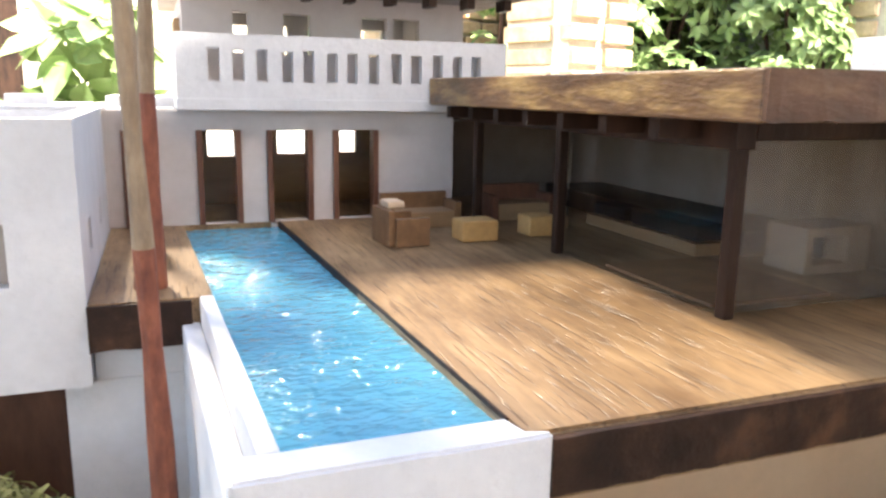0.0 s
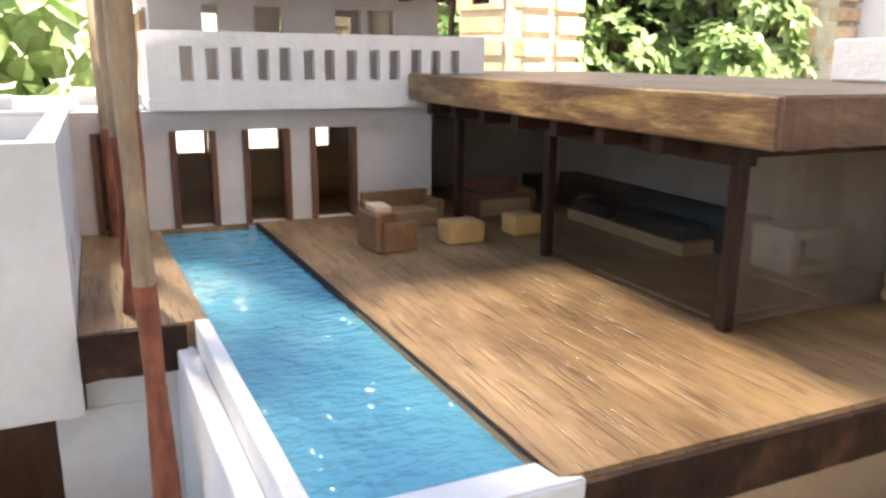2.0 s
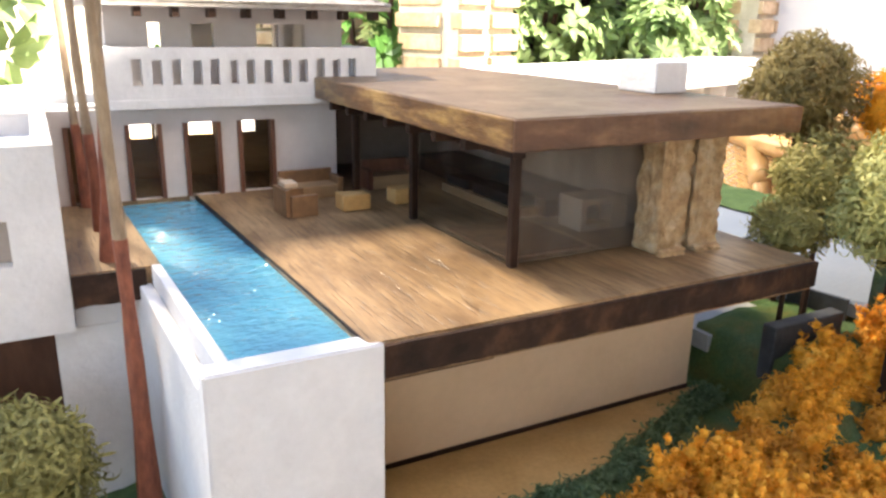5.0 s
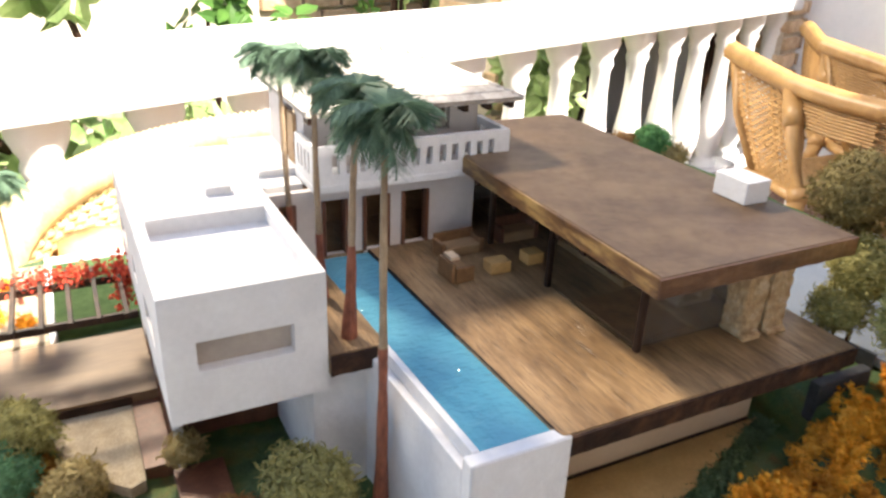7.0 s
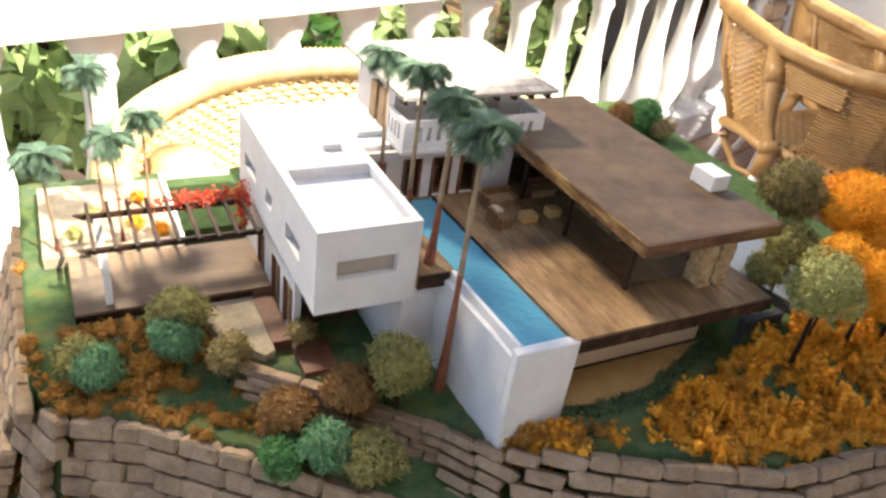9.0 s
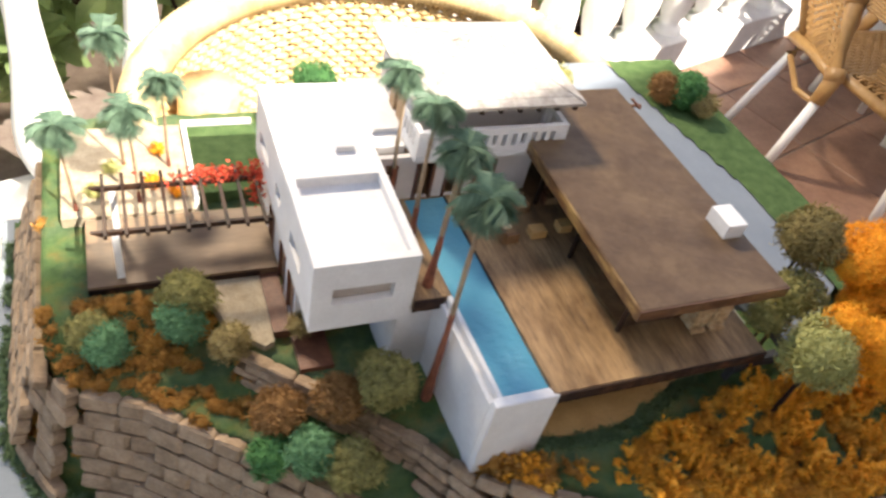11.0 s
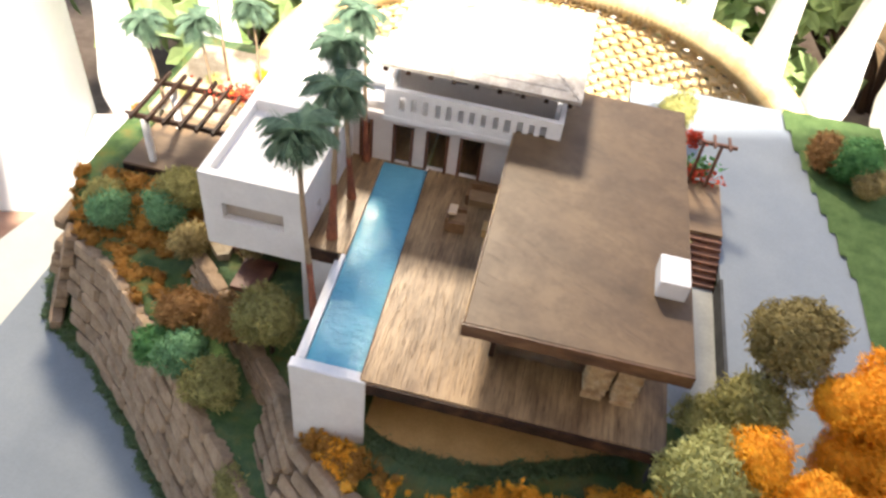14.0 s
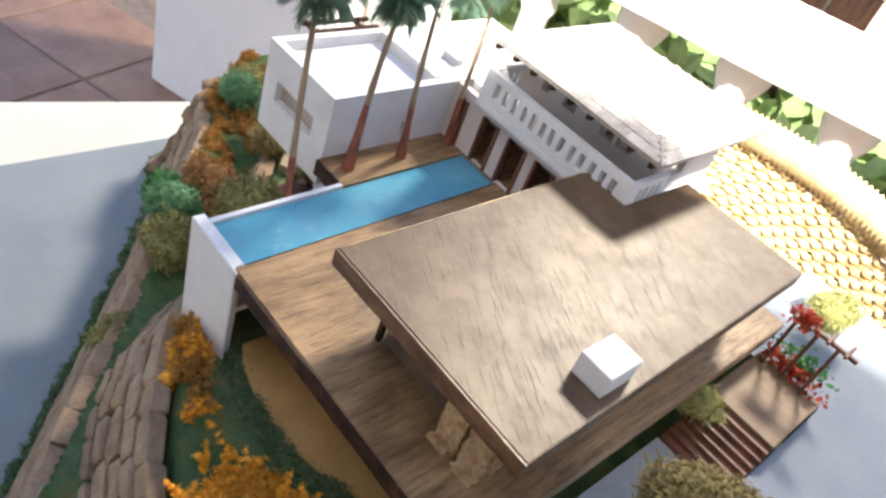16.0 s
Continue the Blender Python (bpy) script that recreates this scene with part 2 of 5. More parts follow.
FLOCK_RUST = leafy_mat("flock_rust", [(0.3, (0.21, 0.095, 0.02)), (0.55, (0.42, 0.21, 0.045)), (0.75, (0.58, 0.34, 0.08))], scale=50)
FLOCK_AMBER = leafy_mat("flock_amber", [(0.3, (0.45, 0.18, 0.02)), (0.55, (0.68, 0.33, 0.04)), (0.75, (0.80, 0.46, 0.08))], scale=50)
FLOCK_GREEN = leafy_mat("flock_green", [(0.3, (0.080, 0.130, 0.068)), (0.7, (0.15, 0.215, 0.105))], scale=60)
PALM_GREEN = leafy_mat("palm_frond", [(0.3, (0.065, 0.115, 0.075)), (0.7, (0.18, 0.27, 0.18))], scale=90, rough=0.5)
PALM_TRUNK = grainy("palm_trunk", [(0.3, (0.20, 0.13, 0.08)), (0.7, (0.40, 0.29, 0.18))], scale=120, fine=0.7, rough=0.8, stretch=(1, 1, 0.4), bump=0.6, dist=0.001, bump_scale=500)
PALM_FOOT = grainy("palm_foot", [(0.3, (0.12, 0.03, 0.018)), (0.7, (0.36, 0.12, 0.06))], scale=160, fine=0.7, rough=0.75, stretch=(1, 1, 0.4), bump=0.7, dist=0.001, bump_scale=500)
RED_FLOWER = leafy_mat("red_flower", [(0.3, (0.35, 0.03, 0.02)), (0.7, (0.65, 0.12, 0.06))])
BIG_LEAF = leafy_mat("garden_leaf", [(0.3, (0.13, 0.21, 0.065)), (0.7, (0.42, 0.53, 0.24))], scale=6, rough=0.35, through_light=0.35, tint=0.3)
# same leaf as garden_leaf but darker: its shade is put into the colour
SHADED_LEAF = leafy_mat("garden_leaf_shaded", [(0.3, (0.03, 0.09, 0.02)), (0.7, (0.09, 0.19, 0.04))], scale=6, rough=0.35, through_light=0.35, tint=0.35)
WICKER = grainy("wicker", [(0.3, (0.58, 0.38, 0.15)), (0.7, (0.82, 0.64, 0.36))], scale=30, fine=0.5, rough=0.5, bump=0.4, dist=0.001, bump_scale=300)
RATTAN = grainy("rattan", [(0.3, (0.30, 0.16, 0.055)), (0.7, (0.48, 0.29, 0.11))], scale=14, fine=0.5, rough=0.4, bump=0.3, dist=0.001, bump_scale=200)
PAINTWHITE = grainy("white_paint", [(0.3, (0.76, 0.76, 0.75)), (0.7, (0.83, 0.82, 0.80))], scale=6, fine=0.1, rough=0.6, bump=0.2, dist=0.002, bump_scale=40)
TILE = grainy("terracotta_tile", [(0.3, (0.21, 0.11, 0.072)), (0.7, (0.36, 0.21, 0.145))], scale=7, fine=0.5, rough=0.5, bump=0.2, dist=0.002, bump_scale=60, tint=0.15, space="World")
GROUT = grainy("tile_grout", [(0.3, (0.16, 0.12, 0.10)), (0.7, (0.25, 0.20, 0.17))], scale=20, rough=0.9)
BRICK = grainy("garden_brick", [(0.3, (0.44, 0.29, 0.17)), (0.7, (0.68, 0.52, 0.35))], scale=14, fine=0.6, rough=0.9, bump=0.7, dist=0.006, bump_scale=50, tint=0.18, space="World")
MORTAR = grainy("mortar", [(0.3, (0.48, 0.42, 0.33)), (0.7, (0.64, 0.58, 0.48))], scale=14, rough=0.95, bump=0.5, dist=0.004)
SOIL = grainy("garden_soil", [(0.3, (0.07, 0.045, 0.025)), (0.7, (0.15, 0.10, 0.06))], scale=5, fine=0.8, rough=0.95, bump=0.8, dist=0.02, bump_scale=40)
CHECK, _nt, _bs = node_mat("checked_cloth")
_k = _nt.nodes.new("ShaderNodeTexChecker")
_k.inputs["Scale"].default_value = 60
_k.inputs["Color1"].default_value, _k.inputs["Color2"].default_value = (0.10, 0.13, 0.25, 1), (0.6, 0.62, 0.68, 1)
_nt.links.new(_nt.nodes.new("ShaderNodeTexCoord").outputs["Object"], _k.inputs["Vector"])
_nt.links.new(_k.outputs[0], _bs.inputs["Base Color"])
_bs.inputs["Roughness"].default_value = 0.9

WATER, _nt, _bs = node_mat("pool_water")
_c, _ = tone(_nt, 18, [(0.3, (0.058, 0.235, 0.345)), (0.7, (0.11, 0.33, 0.44))], stretch=(1, 0.5, 1))
_nt.links.new(_c, _bs.inputs["Base Color"])
_bs.inputs["Roughness"].default_value = 0.35
_bs.inputs["Specular IOR Level"].default_value = 0.0
_bs.inputs["Coat Weight"].default_value = 1.0
_bs.inputs["Coat Roughness"].default_value = 0.02
_bs.inputs["Coat IOR"].default_value = 1.6
_, _v = tone(_nt, 170, [(0, (0, 0, 0)), (1, (1, 1, 1))], detail=2.0, stretch=(0.8, 1.2, 1))
_b = _nt.nodes.new("ShaderNodeBump")
_b.inputs["Strength"].default_value, _b.inputs["Distance"].default_value = 1.0, 0.0036
_nt.links.new(_v, _b.inputs["Height"])
_nt.links.new(_b.outputs[0], _bs.inputs["Coat Normal"])

GLASS, _nt, _bs = node_mat("clear_glass")
_bs.inputs["Transmission Weight"].default_value = 1.0
_bs.inputs["Roughness"].default_value = 0.02
_bs.inputs["IOR"].default_value = 1.18
_bs.inputs["Base Color"].default_value = (0.95, 0.97, 0.96, 1)


PLASTIC = grainy("scratched_plastic", [(0.3, (0.70, 0.60, 0.50)), (0.7, (0.88, 0.80, 0.70))], scale=40, fine=0.4, rough=0.07, stretch=(1, 1, 0.2), bump=0.15, dist=0.0006, bump_scale=260)
PLASTIC.node_tree.nodes["Principled BSDF"].inputs["Transmission Weight"].default_value = 0.93
PLASTIC.node_tree.nodes["Principled BSDF"].inputs["IOR"].default_value = 1.18


# ---- mesh tools ----
def thing(name, label, category, at=(0, 0, 0), group="", kind="", rz=0.0):
    ob = new(name)
    ob.empty_display_size = 0.01
    ob.matrix_world = pose(*at, 0, 0, rz)
    return tagged(ob, label, category, group, kind)


def mesh_of(name, bm, material, smooth=False):
    bmesh.ops.recalc_face_normals(bm, faces=bm.faces[:])
    me = bpy.data.meshes.new(name)
    if smooth:
        for f in bm.faces:
            f.smooth = True
    bm.to_mesh(me)
    bm.free()
    me.materials.append(material)
    return me


def part(name, bm, material, parent, label="", smooth=False):
    ob = new(name, mesh_of(name, bm, material, smooth))
    ob.parent = parent
    return tagged(ob, label)


def solo(name, bm, material, label, category, group="", kind="", smooth=False):
    return tagged(new(name, mesh_of(name, bm, material, smooth)), label, category, group, kind)


def box(bm, x0, x1, y0, y1, z0, z1, bevel=0.0, m=None, seg=2):
    mt = Matrix.Translation(((x0 + x1) / 2, (y0 + y1) / 2, (z0 + z1) / 2)) @ Matrix.Diagonal((x1 - x0, y1 - y0, z1 - z0, 1))
    r = bmesh.ops.create_cube(bm, size=1.0, matrix=mt)
    vs = r["verts"]
    if bevel:
        es = list({e for v in vs for e in v.link_edges})
        rb = bmesh.ops.bevel(bm, geom=es, offset=bevel, segments=seg, profile=0.6, affect="EDGES")
        vs = list({v for f in rb["faces"] for v in f.verts} | {v for v in vs if v.is_valid})
    if m is not None:
        bmesh.ops.transform(bm, matrix=m, verts=vs)
    return bm


def boxed(*a, **k):
    return box(bmesh.new(), *a, **k)


def tube(bm, pts, radii, sides=8, cap=True):
    """A round bar along points."""
    pts = [Vector(p) for p in pts]
    if isinstance(radii, (int, float)):
        radii = [radii] * len(pts)
    rings = []
    for i, p in enumerate(pts):
        d = (pts[min(i + 1, len(pts) - 1)] - pts[max(i - 1, 0)]).normalized()
        ref = Vector((0, 0, 1)) if abs(d.z) < 0.9 else Vector((1, 0, 0))
        u = d.cross(ref).normalized()
        w = d.cross(u)
        rings.append([bm.verts.new(p + (u * math.cos(a) + w * math.sin(a)) * radii[i]) for a in (2 * math.pi * k / sides for k in range(sides))])
    for a, b in zip(rings, rings[1:]):
        for k in range(sides):
            bm.faces.new((a[k], a[(k + 1) % sides], b[(k + 1) % sides], b[k]))
    if cap:
        bm.faces.new(rings[0][::-1])
        bm.faces.new(rings[-1])
    return bm


def plate(bm, outline, z0, z1):
    """A flat slab with the given outline."""
    lo = [bm.verts.new((x, y, z0)) for x, y in outline]
    hi = [bm.verts.new((x, y, z1)) for x, y in outline]
    n = len(lo)
    bm.faces.new(lo[::-1])
    bm.faces.new(hi)
    for i in range(n):
        bm.faces.new((lo[i], lo[(i + 1) % n], hi[(i + 1) % n], hi[i]))
    return bm


def wall_xz(bm, x0, x1, y0, y1, z0, z1, holes):
    """A wall along x with rectangular openings (xa, xb, za, zb) right through it."""
    xs = sorted({x0, x1, *(h[0] for h in holes), *(h[1] for h in holes)})
    zs = sorted({z0, z1, *(h[2] for h in holes), *(h[3] for h in holes)})

    def solid(i, j):
        if not (0 <= i < len(xs) - 1 and 0 <= j < len(zs) - 1):
            return False
        cx, cz = (xs[i] + xs[i + 1]) / 2, (zs[j] + zs[j + 1]) / 2
        return not any(a < cx < b and c < cz < d for a, b, c, d in holes)

    vert = {}

    def v(x, y, z):
        k = (round(x, 6), y, round(z, 6))
        if k not in vert:
            vert[k] = bm.verts.new((x, y, z))
        return vert[k]

    for i in range(len(xs) - 1):
        for j in range(len(zs) - 1):
            if not solid(i, j):
                continue
            a, b, c, d = xs[i], xs[i + 1], zs[j], zs[j + 1]
            bm.faces.new((v(a, y0, c), v(b, y0, c), v(b, y0, d), v(a, y0, d)))
            bm.faces.new((v(a, y1, d), v(b, y1, d), v(b, y1, c), v(a, y1, c)))
            if not solid(i - 1, j):
                bm.faces.new((v(a, y0, c), v(a, y0, d), v(a, y1, d), v(a, y1, c)))
            if not solid(i + 1, j):
                bm.faces.new((v(b, y0, d), v(b, y0, c), v(b, y1, c), v(b, y1, d)))
            if not solid(i, j - 1):
                bm.faces.new((v(b, y0, c), v(a, y0, c), v(a, y1, c), v(b, y1, c)))
            if not solid(i, j + 1):
                bm.faces.new((v(a, y0, d), v(b, y0, d), v(b, y1, d), v(a, y1, d)))
    return bm


def turned(bm, m):
    bmesh.ops.transform(bm, matrix=m, verts=bm.verts[:])
    return bm


def wall_yz(bm, x0, x1, y0, y1, z0, z1, holes):
    """A wall along y with openings (ya, yb, za, zb)."""
    wall_xz(bm, y0, y1, x0, x1, z0, z1, holes)
    for vv in bm.verts:
        vv.co.x, vv.co.y = vv.co.y, vv.co.x
    return bm

# ---- terrace floor, table, board and ground of the model ----
DECK_Z = 1.0
BAL = math.atan(0.33)                                   # the terrace runs at this angle to the model
TURN_BAL = math.degrees(BAL)

floor = solo("floor", plate(bmesh.new(), [(-5, -4), (6, -4), (6, 7), (-5, 7)], -0.05, -0.006), GROUT, "terracotta tiled terrace floor with pale joints", "floor", kind="structure")
tile_bm = boxed(-0.196, 0.196, -0.196, 0.196, -0.02, 0.0, bevel=0.004, seg=1)
tile_mesh = mesh_of("tile", tile_bm, TILE)

# the table stands a little turned under the board, which overhangs it
def rounded_outline(x0, x1, y0, y1, r, n=8):
    out = []
    for cx, cy, a0 in ((x1 - r, y1 - r, 0), (x0 + r, y1 - r, 90), (x0 + r, y0 + r, 180), (x1 - r, y0 + r, 270)):
        out += [(cx + r * math.cos(radians(a0 + 90 * k / n)), cy + r * math.sin(radians(a0 + 90 * k / n))) for k in range(n + 1)]
    return out


table = thing("garden_table", "cream painted garden table with rounded corners, under the board", "table", at=(-0.53, 0.60, 0), rz=-13)
bm = plate(bmesh.new(), rounded_outline(0, 1.0, -1.15, 0.0, 0.05), 0.672, 0.70)
bmesh.ops.bevel(bm, geom=[e for e in bm.edges if abs(e.verts[0].co.z - e.verts[1].co.z) < 1e-6], offset=0.005, segments=2, affect="EDGES")
part("tabletop", bm, TABLE, table)
part("edge_band", plate(bmesh.new(), rounded_outline(0.008, 0.992, -1.142, -0.008, 0.045), 0.64, 0.6718), TABLE, table)
for lx, ly in ((0.08, -1.05), (0.92, -1.05), (0.08, -0.08), (0.92, -0.08)):
    part("leg", boxed(lx - 0.025, lx + 0.025, ly - 0.025, ly + 0.025, 0, 0.6398, bevel=0.004), TABLE, table)

board = solo("model_board", boxed(-0.497, 0.535, -0.32, 0.60, 0.704, 0.722, bevel=0.002), BOARD, "grey painted base board of the architectural model, worn white edges", "board")


def smooth01(v, a, b):
    v = min(1.0, max(0.0, (v - a) / (b - a)))
    return v * v * (3 - 2 * v)


# lines of the two retaining walls, seen from above (top edges)
LOWER = [(-0.425, 0.56), (-0.425, 0.250), (-0.402, 0.204), (-0.337, 0.172), (-0.258, 0.108), (-0.10, -0.030), (0.05, -0.165), (0.30, -0.235), (0.53, -0.235)]
UPPER = [(-0.262, 0.245), (-0.238, 0.190), (-0.165, 0.125), (-0.122, 0.081), (-0.083, 0.042), (-0.050, -0.006), (-0.010, -0.036), (0.035, -0.062), (0.10, -0.092), (0.16, -0.122), (0.34, -0.140), (0.53, -0.140)]


def side(px, py, line):
    """Distance from a line of points, positive uphill (left of its run)."""
    best, sign = 9e9, 1
    for (ax, ay), (bx, by) in zip(line, line[1:]):
        dx, dy = bx - ax, by - ay
        u = max(0.0, min(1.0, ((px - ax) * dx + (py - ay) * dy) / (dx * dx + dy * dy)))
        ex, ey = px - ax - u * dx, py - ay - u * dy
        d = math.hypot(ex, ey)
        if d < best:
            best, sign = d, (1 if dx * ey - dy * ex > 0 else -1)
    return best * sign


def upper_top(x):
    return 0.884 + 0.030 * smooth01(x, -0.10, 0.02)


def ground_z(x, y):
    dl, du = side(x, y, LOWER), side(x, y, UPPER)
    low = 0.7232 + 0.126 * min(1.0, max(0.0, (dl + 0.038) / 0.048)) + 0.006 * smooth01(dl, 0.0, 0.05)
    up = upper_top(x) - 0.003
    z = low
    if x > -0.262:
        z = max(z, low + (up - low) * smooth01(du, -0.004, 0.010)) if dl > 0.01 else z
    if dl > 0:
        z = max(z, 0.854 + 0.034 * smooth01(y, 0.20, 0.275))
    if du > 0 and x > 0.12:
        z += 0.031 * smooth01(x, 0.16, 0.27) * smooth01(y, -0.10, 0.02)
    if 0.232 < x < 0.308 and 0.078 < y < 0.42:
        z = min(z, 0.922)
    if -0.19 < x < 0.24 and y > 0.0:
        z = min(z, 0.908)
    return z


def sheet(x0, x1, y0, y1, step, zf, keep=None):
    bm = bmesh.new()
    nx, ny = round((x1 - x0) / step), round((y1 - y0) / step)
    grid = {}
    for i in range(nx + 1):
        for j in range(ny + 1):
            x, y = x0 + (x1 - x0) * i / nx, y0 + (y1 - y0) * j / ny
            if keep is None or keep(x, y):
                grid[i, j] = bm.verts.new((x, y, zf(x, y)))
    for i in range(nx):
        for j in range(ny):
            q = [grid.get(k) for k in ((i, j), (i + 1, j), (i + 1, j + 1), (i, j + 1))]
            if None not in q:
                bm.faces.new(q)
    return bm


def rough_ground(x, y):
    z = ground_z(x, y)
    return z + 0.003 * noise.noise((x * 40, y * 40, 0)) + 0.0015 * noise.noise((x * 130, y * 130, 3)) if z > 0.73 else z + 0.0022 * abs(noise.noise((x * 150, y * 150, 3)))


site = sheet(-0.482, 0.532, -0.296, 0.595, 0.0055, rough_ground, keep=lambda x, y: side(x, y, LOWER) > -0.066)
solo("model_ground", site, GRASS, "green flocked slope of the model with bare patches", "ground", kind="structure", smooth=True)

# drive and lawn on the right
solo("drive", plate(bmesh.new(), [(0.306, 0.11), (0.325, 0.02), (0.46, 0.10), (0.455, 0.27), (0.43, 0.40), (0.40, 0.597), (0.20, 0.597), (0.20, 0.40), (0.306, 0.40)], 0.945, 0.953), DRIVE, "smooth grey painted drive of the model", "road", kind="structure")
solo("lawn", sheet(0.40, 0.533, 0.05, 0.597, 0.006, lambda x, y: 0.9553 + 0.0020 * noise.noise((x * 90, y * 90, 1)) - (0.02 if x > 0.531 else 0), keep=lambda x, y: x > 0.447 - 0.025 * min(1, max(0, (y - 0.27) / 0.13)) - 0.030 * max(0, (y - 0.40) / 0.197)), LAWN, "short green flock lawn beside the drive", "lawn", kind="structure", smooth=True)

# ---- the model house ----
SKEW = -0.033                                           # the pool and its deck edge drift sideways along y


def skewed(bm):
    for v in bm.verts:
        v.co.x += SKEW * (v.co.y - 0.01)
    return bm


deck = thing("pool_deck", "stained wooden deck with darkened front edge over the slope", "deck")
bm = plate(bmesh.new(), [(0.0006, 0.0), (0.2405, 0.0), (0.2405, 0.40), (-0.0125, 0.40)], 0.9845, DECK_Z)
bmesh.ops.bevel(bm, geom=[e for e in bm.edges if abs(e.verts[0].co.z - e.verts[1].co.z) < 1e-6 and e.verts[0].co.z > 0.99], offset=0.0009, segments=2, affect="EDGES")
part("deck_board", bm, DECK, deck)


def worn_strip(x0, x1, y0, y1, z0, z1, seed):
    """A strip of rough wood along x: its edges nibbled."""
    bm = boxed(x0, x1, y0, y1, z0, z1)
    n = max(4, int((x1 - x0) / 0.004))
    bmesh.ops.subdivide_edges(bm, edges=[e for e in bm.edges if abs(e.verts[0].co.x - e.verts[1].co.x) > 1e-6], cuts=n)
    for v in bm.verts:
        q = noise.noise((v.co.x * 160, seed, v.co.z * 90))
        v.co.z += 0.0007 * q * (1.0 if v.co.z < (z0 + z1) / 2 else 0.35)
        if v.co.y < (y0 + y1) / 2:
            v.co.y += 0.0005 * noise.noise((v.co.x * 120, seed + 4, v.co.z * 200))
    return bm


part("fascia", worn_strip(0.0064, 0.2415, -0.0018, -0.0001, 0.9862, 0.9990, 1.0), FRONTWOOD, deck, "dark brown wooden front edge")

pool = thing("swimming_pool", "white plastered overflow pool with rippled blue resin water", "pool")
part("water", skewed(sheet(-0.0465, 0.0004, 0.0080, 0.268, 0.0020, lambda x, y: 0.9972 + 0.00035 * noise.noise((x * 130, y * 190, 5)))), WATER, pool, "glossy rippled blue water", smooth=True)
bm = plate(bmesh.new(), [(-0.057, -0.0022), (0.0062, -0.0022), (0.0062, -0.0003), (0.0002, -0.0003), (0.0002, 0.0079), (-0.057, 0.0079)], 0.89, 1.0005)
bmesh.ops.bevel(bm, geom=bm.edges[:], offset=0.0007, segments=2, affect="EDGES")
part("front_wall", bm, WHITE, pool)
part("side_wall", skewed(boxed(-0.057, -0.0512, 0.0080, 0.136, 0.86, 0.9915, bevel=0.0008)), WHITE, pool)
part("rim", skewed(boxed(-0.0511, -0.0466, 0.0080, 0.1264, 0.90, 1.0005, bevel=0.0008)), WHITE, pool)
part("pool_floor", skewed(boxed(-0.0510, -0.0012, 0.0080, 0.272, 0.95, 0.955)), WHITE, pool)
part("end_wall", skewed(boxed(-0.0510, -0.0002, 0.2682, 0.2720, 0.955, 0.9990)), WHITE, pool)
part("edge_strip", skewed(boxed(0.0003, 0.0008, 0.0080, 0.268, 0.990, 1.0003)), DARKWOOD, pool, "dark wooden edge strip")

strip = thing("side_deck", "narrow wooden deck strip with dark end grain beside the pool", "deck")
bm = plate(bmesh.new(), [(-0.0885, 0.1268), (-0.0506, 0.1268), (-0.0552, 0.268), (-0.0120, 0.268), (-0.0130, 0.405), (-0.0885, 0.405)], 0.9845, DECK_Z)
part("deck_board", bm, DECK, strip)
part("fascia", worn_strip(-0.0888, -0.0575, 0.1249, 0.1266, 0.9848, 0.9995, 2.0), FRONTWOOD, strip, "dark stained end grain")

# white wing with roof tray
wing = thing("bedroom_wing", "white plastered wing on an overhang, with flat tray roof", "building wing")
X0, X1, Y0, Y1, ZB, ZT = -0.187, -0.089, 0.130, 0.405, 0.972, 1.0575
part("front_wall", wall_xz(bmesh.new(), X0, X1, Y0, Y0 + 0.008, ZB, ZT, [(-0.168, -0.110, 1.006, 1.026)]), WHITE, wing)
LW = [(0.176, 0.221, 1.000, 1.018), (0.270, 0.293, 1.000, 1.017), (0.333, 0.381, 1.000, 1.016)]
part("side_wall", wall_yz(bmesh.new(), X0, X0 + 0.008, Y0 + 0.008, Y1, ZB, ZT, LW), WHITE, wing)
RW = [(0.158, 0.170, 1.010, 1.022), (0.212, 0.224, 1.010, 1.022)]
part("side_wall", wall_yz(bmesh.new(), X1 - 0.008, X1, Y0 + 0.008, Y1, ZB, ZT, RW), WHITE, wing)
part("back_wall", boxed(X0 + 0.008, X1 - 0.008, Y1 - 0.008, Y1, ZB, ZT), WHITE, wing)
part("floor_slab", boxed(X0 + 0.008, X1 - 0.008, Y0 + 0.008, Y1 - 0.008, ZB, ZB + 0.010), WHITE, wing)
part("window_back", boxed(-0.1695, -0.1085, Y0 + 0.0082, Y0 + 0.0095, 1.0045, 1.0275), CARDGREY, wing, "grey card behind the slot window")
part("tray", boxed(X0 + 0.008, X1 - 0.008, Y0 + 0.008, 0.245, 1.040, 1.0475), WHITE, wing, "sunken roof tray")
part("roof_slab", boxed(X0 + 0.008, X1 - 0.008, 0.245, Y1 - 0.008, 1.040, 1.0573, bevel=0.0005), WHITE, wing)
part("parapet_step", boxed(X0 + 0.0081, X1 - 0.0081, 0.2451, 0.2530, 1.0574, 1.0590, bevel=0.0004), WHITE, wing)
part("skylight", boxed(-0.131, -0.112, 0.283, 0.294, 1.0574, 1.0635, bevel=0.0008), WHITE, wing, "small white roof box")
part("lower_storey", wall_yz(bmesh.new(), -0.181, -0.174, 0.205, 0.40, 0.870, 0.9718, [(0.212, 0.240, 0.887, 0.942), (0.256, 0.284, 0.887, 0.942), (0.318, 0.342, 0.887, 0.942)]), WHITE, wing)
# dark colour stands in for the deep shade under the overhang
part("lower_wall", boxed(-0.1738, -0.0985, 0.235, 0.241, 0.86, 0.9718), REDWOOD, wing, "wall under the overhang, its shade put into a dark colour")
